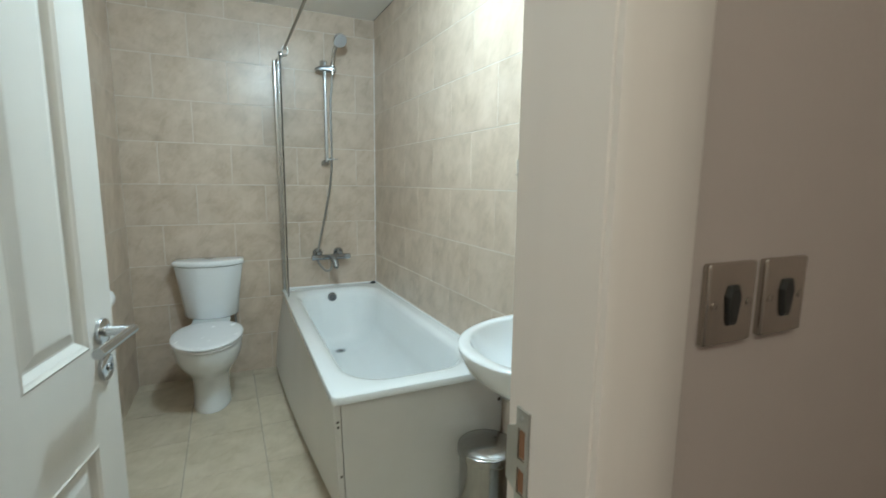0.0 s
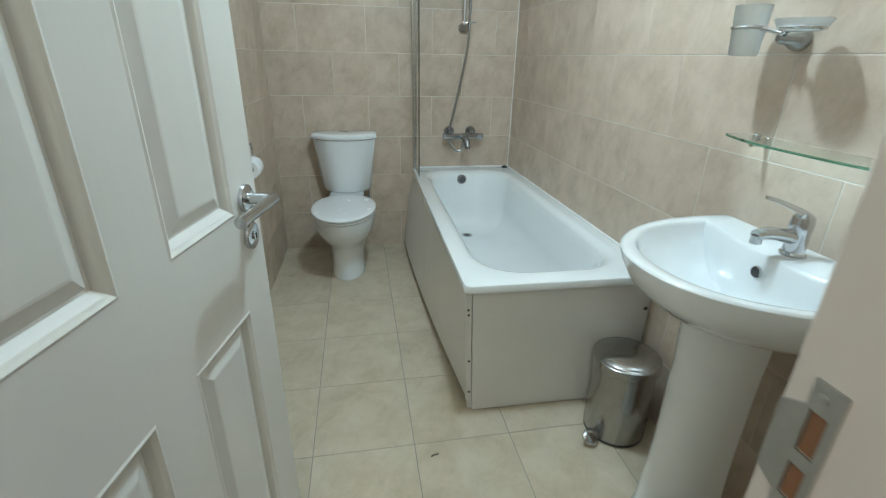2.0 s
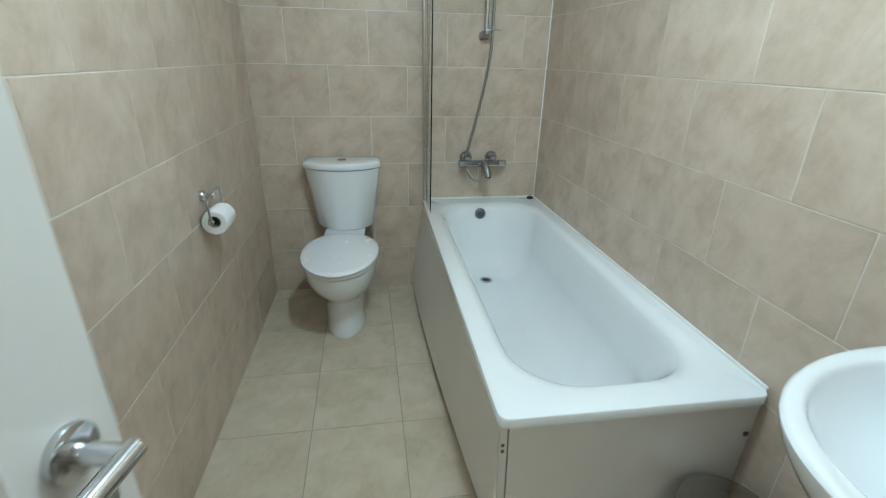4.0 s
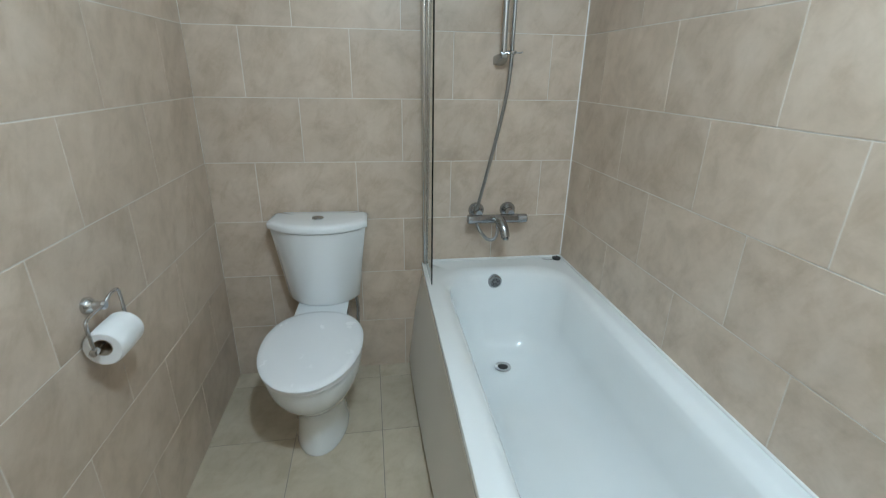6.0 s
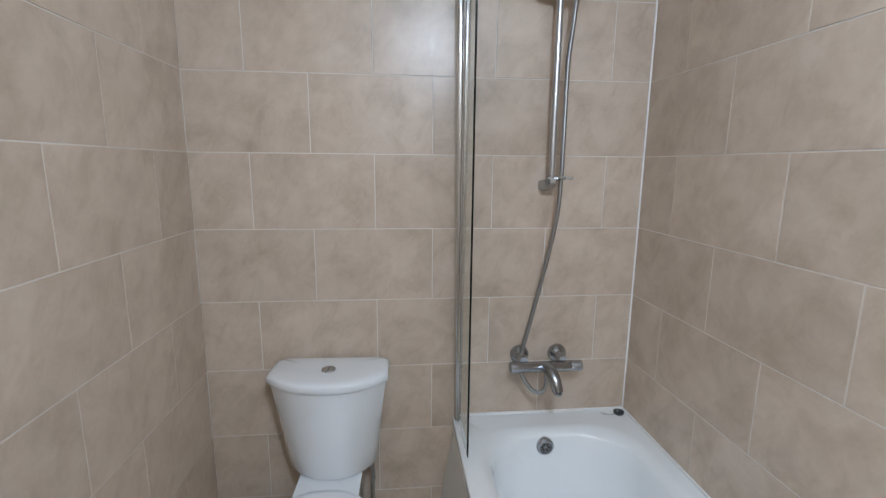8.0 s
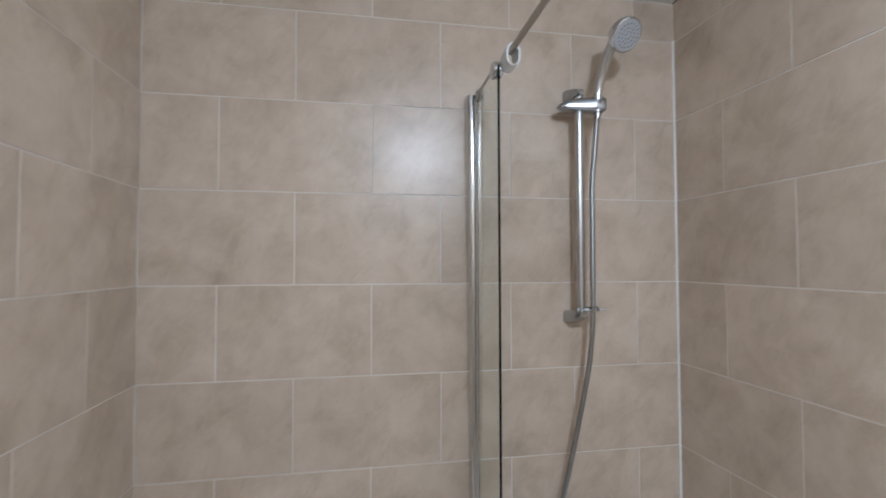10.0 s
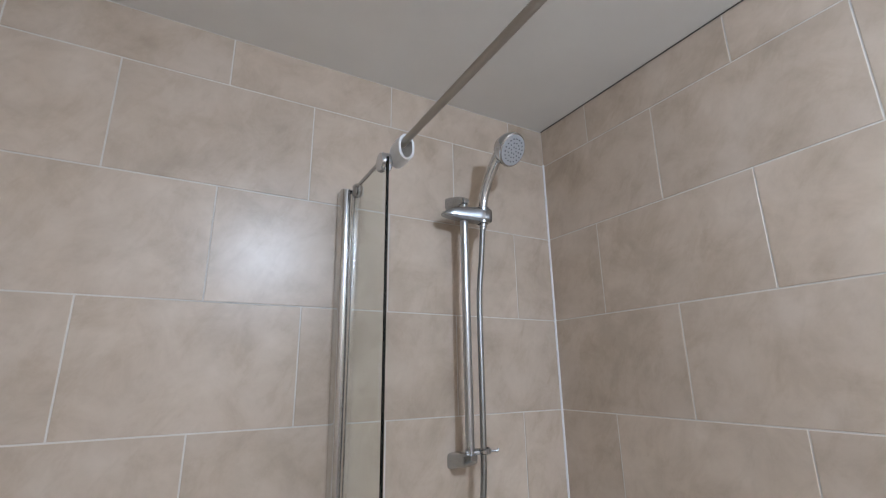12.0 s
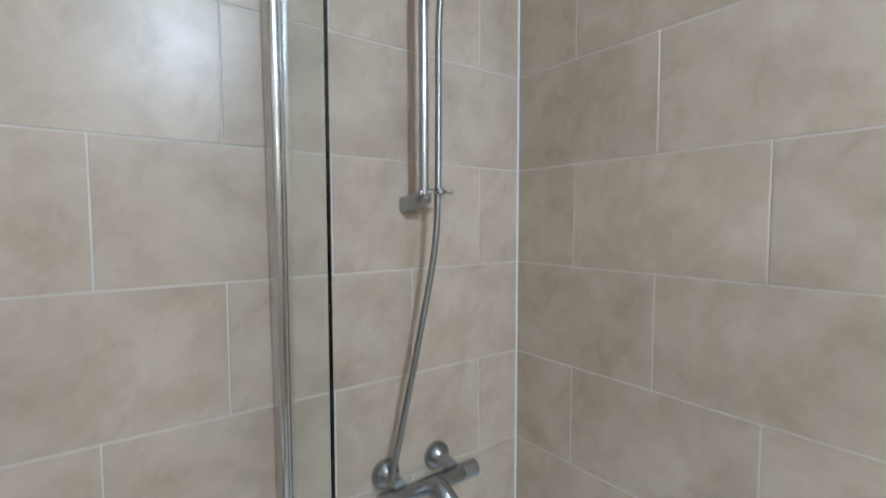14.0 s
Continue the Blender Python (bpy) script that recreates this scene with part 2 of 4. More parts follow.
# ---- setting: bathroom shell ----
RECESS = 0.0012
wall_back = structure(part("wall_back", boxed((-0.1, Y1 + RECESS, 0), (X1 + 0.1, Y1 + 0.1, TOP)), GROUT), "bathroom wall of beige stone-look tiles with pale grout", "wall")
wall_right = structure(part("wall_right", loft(bmesh.new(), [[(wall_x(Y0) + RECESS, Y0, z), (wall_x(Y1) + RECESS, Y1 + RECESS, z), (X1 + 0.1, Y1 + RECESS, z), (X1 + 0.1, Y0, z)] for z in (0, TOP)]), GROUT), "beige tiled wall along the bath and basin", "wall")
wall_left = structure(part("wall_left", boxed((-0.1, Y0, 0), (-RECESS, Y1 + RECESS, TOP)), GROUT), "beige tiled wall beside the toilet", "wall")
bm = boxed((-0.1, HALL_Y, 0), (JAMB_L - 0.03, Y0 - 0.003, TOP))
box(bm, (JAMB_R + 0.03, HALL_Y, 0), (X1 + 0.1, Y0 - 0.003, TOP))
box(bm, (JAMB_L - 0.03, HALL_Y, 2.05), (JAMB_R + 0.03, Y0 - 0.003, TOP))
wall_front = structure(part("wall_front", bm, HALL_PAINT), "beige painted partition wall with the bathroom doorway", "wall")
floor = structure(part("floor", boxed((-0.1, HALL_Y, -0.1), (X1 + 0.1, Y1 + 0.1, -0.0015)), FLOOR_GROUT), "floor of square beige tiles with thin grey joints", "floor")
ceiling = structure(part("ceiling", boxed((-0.1, HALL_Y, TOP), (X1 + 0.1, Y1 + 0.1, TOP + 0.1)), CEILING_PAINT), "plain white painted ceiling", "ceiling")

# hall behind the camera
hx0, hx1, hy0 = -0.45, 1.75, -1.5
structure(part("hall_floor", boxed((hx0, hy0, -0.1), (hx1, HALL_Y, 0.0)), CARPET), "grey-brown carpet of the hall", "floor")
structure(part("hall_ceiling", boxed((hx0, hy0, TOP), (hx1, HALL_Y, TOP + 0.1)), CEILING_PAINT), "white hall ceiling", "ceiling")
structure(part("hall_wall_left", boxed((hx0 - 0.1, hy0, 0), (hx0, HALL_Y + 0.1, TOP)), HALL_PAINT), "beige painted hall wall", "wall")
structure(part("hall_wall_right", boxed((hx1, hy0, 0), (hx1 + 0.1, HALL_Y + 0.1, TOP)), HALL_PAINT), "beige painted hall wall", "wall")
structure(part("hall_wall_back", boxed((hx0, hy0 - 0.1, 0), (hx1, hy0, TOP)), HALL_PAINT), "beige painted hall wall", "wall")
bm = boxed((hx0, HALL_Y + 0.002, 0), (-0.1, HALL_Y + 0.1, TOP))
box(bm, (X1 + 0.1, HALL_Y + 0.002, 0), (hx1, HALL_Y + 0.1, TOP))
structure(part("hall_wall_end", bm, HALL_PAINT), "beige painted hall wall", "wall")

# sealant beads in the corner and round the bath
bm = tube([(wall_x(Y1) - 0.001, Y1 - 0.001, 0.56), (wall_x(Y1) - 0.001, Y1 - 0.001, TOP - 0.12)], 0.0036, 8)
tube([(0.9, Y1 - 0.002, 0.553), (wall_x(Y1) - 0.004, Y1 - 0.002, 0.553)], 0.006, 8, bm)
tube([(wall_x(Y1) - 0.002, Y1 - 0.004, 0.553), (wall_x(1.46) - 0.002, 1.46, 0.553)], 0.005, 8, bm)
structure(part("trim_sealant", bm, SEALANT, None, "", True), "white silicone bead along the bath and wall corner", "sealant")

structure(part("trim_gap", boxed((0.0, 0.0, TOP - 0.0016), (0.0025, 0.9, TOP - 0.0005)), SHADE_SCRAP_BROWN), "thin dark gap where the tiles meet the ceiling", "gap").matrix_basis = pose(wall_x(2.3) - 0.0035, 2.298, 0, 0, 0, math.degrees(math.atan(SKEW)))

# door lining, stops and architraves
bm = boxed((JAMB_R, HALL_Y - 0.002, 0), (JAMB_R + 0.03, Y0, 2.05), 0.002)
structure(part("door_lining_right", bm, JAMB_PAINT), "cream painted timber door lining", "door frame")
bm = boxed((JAMB_L - 0.03, HALL_Y - 0.002, 0), (JAMB_L, Y0, 2.05), 0.002)
structure(part("door_lining_left", bm, JAMB_PAINT), "cream painted timber door lining", "door frame")
structure(part("door_stop_left", boxed((JAMB_L, 0.292, 0), (JAMB_L + 0.013, 0.338, 2.007), 0.003), JAMB_PAINT), "cream painted timber door stop", "door frame")
structure(part("door_lining_head", boxed((JAMB_L, HALL_Y - 0.002, 2.02), (JAMB_R, Y0, 2.05), 0.002), JAMB_PAINT), "cream painted timber door head", "door frame")
structure(part("door_stop_head", boxed((JAMB_L, 0.292, 2.007), (JAMB_R, 0.338, 2.02), 0.003), JAMB_PAINT), "cream painted timber door stop", "door frame")


def architrave(x0, x1, name):
    """A moulded upright: flat face with a rounded outer and a stepped inner edge."""
    inner, outer = (x0, x1) if name.endswith("right") else (x1, x0)
    s = 1 if outer > inner else -1
    prof = [(inner, HALL_Y), (inner, HALL_Y - 0.010), (inner + s * 0.006, HALL_Y - 0.014), (inner + s * 0.05, HALL_Y - 0.017), (outer - s * 0.008, HALL_Y - 0.017), (outer - s * 0.002, HALL_Y - 0.013), (outer, HALL_Y)]
    return structure(part(name, loft(bmesh.new(), [[(x, y, z) for x, y in prof] for z in (0.0, 2.11)]), JAMB_PAINT, None, "", True), "cream painted moulded architrave", "architrave")


architrave(JAMB_R + 0.002, 0.992, "architrave_right")
architrave(JAMB_L - 0.09, JAMB_L - 0.002, "architrave_left")
structure(part("architrave_head", boxed((JAMB_L - 0.002, HALL_Y - 0.016, 2.035), (JAMB_R + 0.002, HALL_Y, 2.11), 0.004), JAMB_PAINT), "cream painted moulded architrave", "architrave")
structure(part("threshold_strip", boxed((JAMB_L, 0.30, 0.0), (JAMB_R, 0.345, 0.006), 0.002), SATIN), "satin metal threshold strip in the doorway", "threshold")


# ---- strike plate on the frame ----
def strike_plate():
    t = thing("strike_plate", (JAMB_R - 0.001, 0.351, 0.899), "satin metal strike plate with two latch holes on the door frame", "strike plate")
    y0, y1, h = -0.015, 0.009, 0.133
    bm = boxed((-0.0015, y0, 0), (0.0015, -0.009, h))
    box(bm, (-0.0015, 0.005, 0), (0.0015, y1, h))
    for z0, z1 in ((0, 0.026), (0.058, 0.070), (0.108, h)):
        box(bm, (-0.0015, -0.009, z0), (0.0015, 0.005, z1))
    part("plate", bm, STRIKE, t)
    bm = loft(bmesh.new(), [[(x, y, z) for y, z in ((y1, 0.024), (y1 + 0.019, 0.032), (y1 + 0.019, 0.100), (y1, 0.110))] for x in (-0.0015, 0.0008)])
    part("lip", bm, STRIKE, t)
    for z0, z1 in ((0.027, 0.057), (0.071, 0.107)):
        part("latch_hole", boxed((0.0005, -0.0085, z0), (0.0010, 0.0045, z1)), RAW_WOOD, t, "raw orange wood in the latch hole")
    for z in (0.013, 0.121):
        part("screw", lathe([(0.0042, -0.0015), (0.0042, -0.0022), (0.002, -0.0028)], 12, (0, 0, z), "x"), STRIKE, t)


strike_plate()


# ---- light switches in the hall ----
def switch_plate(x, label):
    t = thing("light_switch", (x, HALL_Y - 0.001, 1.125), label, "light switch", group="hall switches")
    part("plate", boxed((-0.038, -0.009, 0), (0.038, 0.001, 0.087), 0.0035, 3), PLATE, t, "", True)
    bm = loft(bmesh.new(), [[(px * k, y, 0.043 + pz * k) for px, pz in ((-0.0050, -0.020), (0.0050, -0.020), (0.0095, 0.008), (0.0060, 0.018), (-0.0060, 0.018), (-0.0095, 0.008))] for k, y in ((1.15, -0.0088), (1.1, -0.0115), (0.9, -0.0135))])
    part("rocker", bm, BLACK, t, "black rocker")
    for sx in (-0.028, 0.028):
        part("screw", lathe([(0.0042, -0.0088), (0.0042, -0.0098), (0.002, -0.0104)], 12, (sx, 0, 0.043), "y"), PLATE, t)


switch_plate(1.060, "polished bronzed metal light switch with black rocker on the beige wall")
switch_plate(1.153, "polished bronzed metal light switch with black rocker on the beige wall")


# ---- the open door ----
def panelled_door():
    w, h, th, st = 0.686, 1.996, 0.04, 0.098
    t = thing("door_1", (JAMB_L + 0.0035, Y0 - 0.005, 0.004), "white painted four-panel door standing open into the bathroom", "door", 79.3, kind="structure")
    mun = 0.10
    pw = (w - 2 * st - mun) / 2
    z_rows = ((0.20, 0.785), (0.972, h - 0.11))
    bm = bmesh.new()
    for x0, x1 in ((0, st), (w - st, w)):
        box(bm, (x0, -th, 0), (x1, 0, h))
    for z0, z1 in ((0, 0.20), (0.785, 0.972), (h - 0.11, h)):
        box(bm, (st, -th, z0), (w - st, 0, z1))
    for z0, z1 in z_rows:
        box(bm, (st + pw, -th, z0), (st + pw + mun, 0, z1))
    part("leaf", bm, DOOR_PAINT, t)
    for x0 in (st, st + pw + mun):
        for z0, z1 in z_rows:
            rings = []
            for inset, depth in ((0, 0.0), (0.004, -0.0015), (0.008, 0.001), (0.012, 0.003), (0.022, 0.012), (0.026, 0.012), (0.046, 0.0045), (0.050, 0.004)):
                y = -th + depth
                rings.append([(x0 + inset, y, z0 + inset), (x0 + pw - inset, y, z0 + inset), (x0 + pw - inset, y, z1 - inset), (x0 + inset, y, z1 - inset)])
            bm = loft(bmesh.new(), rings, False, True)
            back = [[(x, -y - th, z) for x, y, z in r] for r in rings]
            loft(bm, back, False, True)
            part("panel", bm, DOOR_PAINT, t)
    hx, hz = w - 0.052, 0.992
    handle = part("lever_handle", lathe([(0.0255, -th), (0.0265, -th - 0.003), (0.0255, -th - 0.0075), (0.022, -th - 0.009), (0.0105, -th - 0.0095), (0.0095, -th - 0.052)], 28, (hx, 0, hz), "y"), CHROME, t, "polished chrome mitred lever handle", True)
    bm = tube([(hx + 0.009, -th - 0.0525, hz), (hx - 0.135, -th - 0.0525, hz)], 0.0098, 20)
    part("lever", bm, CHROME, handle, "", True)
    turn = part("thumb_turn", lathe([(0.0255, -th), (0.0265, -th - 0.003), (0.0255, -th - 0.0075), (0.021, -th - 0.009), (0.008, -th - 0.0095), (0.008, -th - 0.013)], 28, (hx, 0, hz - 0.072), "y"), CHROME, t, "round chrome release plate", True)
    part("coin_slot", boxed((hx - 0.0015, -th - 0.0140, hz - 0.078), (hx + 0.0015, -th - 0.0128, hz - 0.066)), BLACK, turn)
    for z in (0.25, 1.0, 1.75):
        part("hinge", lathe([(0.0055, z - 0.038), (0.0055, z + 0.038)], 12, (-0.001, 0.004, 0), "z"), SATIN, t, "satin metal hinge")


panelled_door()


# ---- bath ----
BX0, BX1, BY0, BY1, RIM = 0.868, 1.572, 1.438, Y1 - 0.002, 0.55


def bathtub():
    t = thing("bathtub", ((BX0 + BX1) / 2, (BY0 + BY1) / 2, 0), "white acrylic bathtub with plain boxed-in panels in the tiled corner", "bathtub")
    ox, oy = (BX0 + BX1) / 2, (BY0 + BY1) / 2
    fit = lambda x, y: x + (wall_x(y) - 0.002 - BX1) * (x - BX0) / (BX1 - BX0)
    at = lambda ring: [(fit(x, y) - ox, y - oy, z) for x, y, z in ring]
    R = rounded_rect
    rings = [R(BX0 + 0.012, BX1, BY0 + 0.012, BY1, RIM - 0.030, 0.004, 0.025), R(BX0 + 0.001, BX1, BY0 + 0.001, BY1, RIM - 0.030, 0.004, 0.03),
             R(BX0, BX1, BY0, BY1, RIM - 0.010, 0.004, 0.03), R(BX0 + 0.003, BX1, BY0 + 0.003, BY1, RIM - 0.003, 0.004, 0.03), R(BX0 + 0.010, BX1, BY0 + 0.010, BY1, RIM, 0.004, 0.028)]
    x0, x1, y0, y1 = 0.943, 1.508, 1.53, 3.088
    for k in range(0, 9):
        a = math.pi / 3 * k / 8
        d, z = -0.022 + 0.050 * math.sin(a), RIM - 0.050 * (1 - math.cos(a))
        rings.append(R(x0 + d, x1 - d, y0 + d, y1 - d, z, 0.17, 0.19))
    for k in range(1, 6):
        s = k / 5
        rings.append(R(x0 + 0.0213 + 0.0237 * s ** 0.8, x1 - 0.0213 - 0.0237 * s ** 0.8, y0 + 0.0213 + 0.1207 * s, y1 - 0.0213 - 0.0257 * s ** 0.8, RIM - 0.025 - 0.177 * s, 0.165, 0.19))
    for k in range(1, 13):
        a = math.pi / 2 * k / 12
        out, dn = 1 - math.cos(a), math.sin(a)
        rings.append(R(x0 + 0.045 + 0.15 * out, x1 - 0.045 - 0.15 * out, y0 + 0.142 + 0.30 * out, y1 - 0.047 - 0.13 * out, 0.348 - 0.181 * dn, 0.165 - 0.10 * out, 0.19 - 0.12 * out))
    rings.append(R(x0 + 0.215, x1 - 0.215, y0 + 0.55, y1 - 0.22, 0.165, 0.06))
    part("tub", loft(bmesh.new(), [at(r) for r in rings], False, True), ENAMEL, t, "", True)
    # side panel: hangs short of the floor, twisted a little along its length
    lo, hi = (BX0 + 0.032, BX0 - 0.060), BX0 + 0.010
    rings = []
    for i in range(13):
        s = i / 12
        y = BY0 + 0.036 + (BY1 - 0.004 - BY0 - 0.036) * s
        xb = lo[0] + (lo[1] - lo[0]) * (1 - (1 - s) ** 1.8)
        z0 = 0.060 - 0.035 * s
        rings.append([(hi - ox, y - oy, RIM - 0.03), ((hi + xb) / 2 - 0.004 - ox, y - oy, 0.30), (xb - ox, y - oy, z0), (xb + 0.012 - ox, y - oy, z0), ((hi + xb) / 2 + 0.008 - ox, y - oy, 0.30), (hi + 0.012 - ox, y - oy, RIM - 0.03)])
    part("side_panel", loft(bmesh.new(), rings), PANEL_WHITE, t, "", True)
    # set-back dark board: its colour paints the shade below the side panel
    part("under_panel_shade", boxed((BX0 + 0.085 - ox, BY0 + 0.08 - oy, 0.0), (BX0 + 0.10 - ox, BY1 - 0.01 - oy, 0.12)), SHADE_SCRAP_BROWN, t, "dark board standing in for the shade under the bath panel")
    part("corner_leg", boxed((BX0 + 0.040 - ox, BY0 + 0.046 - oy, 0.0), (BX0 + 0.062 - ox, BY0 + 0.066 - oy, 0.10), 0.002), PANEL_WHITE, t)
    # end panel: leans in slightly towards the floor
    x_a, x_b = BX0 + 0.034, wall_x(BY0) - 0.004
    ring = lambda x, xb: [(x - ox, BY0 + 0.022 - oy, RIM - 0.03), (xb - ox, BY0 + 0.032 - oy, 0.005), (xb - ox, BY0 + 0.044 - oy, 0.005), (x - ox, BY0 + 0.034 - oy, RIM - 0.03)]
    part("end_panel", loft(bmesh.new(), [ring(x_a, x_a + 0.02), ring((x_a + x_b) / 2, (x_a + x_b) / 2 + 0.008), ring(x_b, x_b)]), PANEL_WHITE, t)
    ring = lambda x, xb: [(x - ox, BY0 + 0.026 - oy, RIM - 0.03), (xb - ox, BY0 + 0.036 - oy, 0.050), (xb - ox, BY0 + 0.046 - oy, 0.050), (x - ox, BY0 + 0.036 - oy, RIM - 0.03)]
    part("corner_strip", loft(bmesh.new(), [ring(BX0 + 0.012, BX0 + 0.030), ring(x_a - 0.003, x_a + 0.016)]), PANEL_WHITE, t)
    for z, x in ((0.425, x_a - 0.014), (0.445, x_a - 0.015), (0.23, x_a - 0.004), (0.09, x_a + 0.002)):
        s = (RIM - 0.03 - z) / (RIM - 0.036)
        part("screw_hole", lathe([(0.0048, 0), (0.0048, -0.0015)], 10, (x + 0.004 - ox, BY0 + 0.0255 + 0.010 * s - oy, z), "y"), SHADE_SCRAP_BROWN, t, "dark screw hole in the panel")
    part("clip", boxed((BX1 - 0.022 - ox, BY0 + 0.020 - oy, 0.40), (BX1 - 0.010 - ox, BY0 + 0.034 - oy, 0.412)), SHADE_SCRAP_BROWN, t, "dark fixing clip")
    # waste and overflow
    waste = part("waste", lathe([(0.035, 0.0), (0.035, 0.003), (0.031, 0.0042), (0.022, 0.003), (0.020, -0.002)], 28, (1.197 - ox, 2.882 - oy, 0.1675), "z", None, False, False), CHROME, t, "chrome waste outlet", True)
    part("drain_hole", lathe([(0.021, 0.0008), (0.021, 0.0012)], 24, (1.197 - ox, 2.882 - oy, 0.1675), "z"), BLACK, waste)
    over = part("overflow", lathe([(0.031, 0.014), (0.031, -0.006), (0.027, -0.011), (0.022, -0.012), (0.019, -0.006), (0.0, -0.006)], 28, (1.185 - ox, 3.060 - oy, 0.499), "y", None, False, False), TAP_METAL, t, "round chrome overflow grille", True)
    part("grille", lathe([(0.0195, -0.0060), (0.0195, -0.0066)], 24, (1.185 - ox, 3.060 - oy, 0.499), "y"), GRILLE, over, "grey grille plate")
    for k in range(6):
        a = math.pi / 3 * k
        part("grille_hole", lathe([(0.0046, -0.0062), (0.0046, -0.0076)], 10, (1.185 + 0.0115 * math.cos(a) - ox, 3.060 - oy, 0.499 + 0.0115 * math.sin(a)), "y"), BLACK, over)
    part("grille_screw", lathe([(0.003, -0.0072), (0.002, -0.009)], 10, (1.185 - ox, 3.060 - oy, 0.499), "y"), CHROME, over)


bathtub()


def bath_plug():
    t = thing("bath_plug", (1.506, 3.163, RIM), "black rubber plug with a bead chain on the bath rim", "plug")
    part("stopper", lathe([(0.017, 0.0), (0.020, 0.006), (0.020, 0.010), (0.015, 0.012), (0.004, 0.012), (0.004, 0.018)], 20), RUBBER, t, "", True)
    pts = curve([(0.0, 0, 0.016), (-0.02, -0.004, 0.004), (-0.035, -0.008, 0.002), (-0.05, -0.004, 0.002), (-0.066, 0.008, 0.002)])
    part("chain", tube(pts, 0.0016, 6), SATIN, t, "thin metal bead chain", True)


bath_plug()


# ---- shower screen and rail ----
SX = 0.890


def shower_screen():
    t = thing("shower_screen", (SX, 3.07, RIM), "narrow clear glass shower screen with chrome wall profile on the bath", "shower screen")
    h = 1.50
    y = lambda v: v - 3.07
    front = [(-0.011 - 0.0135 * math.cos(a), 3.172 - 0.015 * math.sin(a)) for a in (math.pi * k / 12 for k in range(13))]
    section = [(-0.0245, 3.1985), *front, (0.0025, 3.1985)]
    bm = loft(bmesh.new(), [[(px + 0.008 - 0.014 * z / h, y(py), z) for px, py in section] for z in (0.004, h)])
    part("wall_profile", bm, PROFILE, t, "polished chrome wall profile", True)
    bm = lathe([(0.0060, 0.006), (0.0060, h - 0.004)], 16, (-0.002, y(3.153), 0))
    part("hinge_profile", bm, PROFILE, t, "", True)
    pane = part("pane", boxed((-0.005, y(2.945), 0.002), (0.001, y(3.150), h - 0.006), 0.0008, 1), GLASS, t, "clear glass pane")
    pane.visible_shadow = False
    part("pane_edge", boxed((-0.0040, y(2.9426), 0.002), (0.0, y(2.945), h - 0.006)), GLASS_EDGE, t, "dark polished glass edge")
    bar = part("support_bar", tube([(-0.002, y(3.165), h - 0.002), (-0.002, y(2.965), h - 0.002)], 0.0055, 12), SATIN, t, "satin support bar along the top", True)
    part("clamp", lathe([(0.019, -0.010), (0.021, -0.006), (0.021, 0.010), (0.017, 0.014)], 24, (-0.0020, y(2.968), h - 0.010), "x"), CHROME, bar, "round chrome glass clamp", True)
    part("end_cap", lathe([(0.010, -0.016), (0.015, -0.011), (0.015, 0.009), (0.011, 0.014)], 18, (0.003, y(3.138), h - 0.008), "z"), SATIN, bar, "", True)
    part("seal", boxed((-0.006, y(2.95), 0.0002), (0.002, y(3.16), 0.0022)), WHITE_PLASTIC, t, "thin bottom seal")


shower_screen()


def curtain_rail():
    t = thing("curtain_rail", (0.920, 1.6, 2.065), "dull metal shower curtain rail with white oval end collar", "curtain rail")
    end = 2.955 - 1.6
    part("pole", tube([(-0.010, end - 0.03, 0.002), (0.004, 2.3 - 1.6, 0.022), (0.024, Y0 + 0.002 - 1.6, 0.035)], 0.0076, 16), RAIL_METAL, t, "", True)
    bm = bmesh.new()
    oval = lambda s, y, z0: [(-0.006 + (0.0172 + s) * math.cos(a), y, z0 + (0.028 + s) * math.copysign(abs(math.sin(a)) ** 0.8, math.sin(a))) for a in (2 * math.pi * k / 28 for k in range(28))]
    loft(bm, [oval(-0.0045, end + 0.004, -0.008), oval(0, end + 0.004, -0.008), oval(0.001, end - 0.02, -0.008), oval(0, end - 0.044, -0.008), oval(-0.0045, end - 0.044, -0.008), oval(-0.0045, end + 0.003, -0.008)], False, False)
    part("collar", bm, WHITE_PLASTIC, t, "white oval plastic collar", True)
    part("bracket", lathe([(0.008, end + 0.004), (0.008, end + 0.016)], 12, (-0.02, 0, -0.016), "y"), CHROME, t, "", True)
    part("flange", lathe([(0.028, Y0 + 0.001 - 1.6), (0.028, Y0 + 0.006 - 1.6), (0.014, Y0 + 0.02 - 1.6)], 24, (0.024, 0, 0.035), "y"), SATIN, t, "round wall flange", True)


curtain_rail()


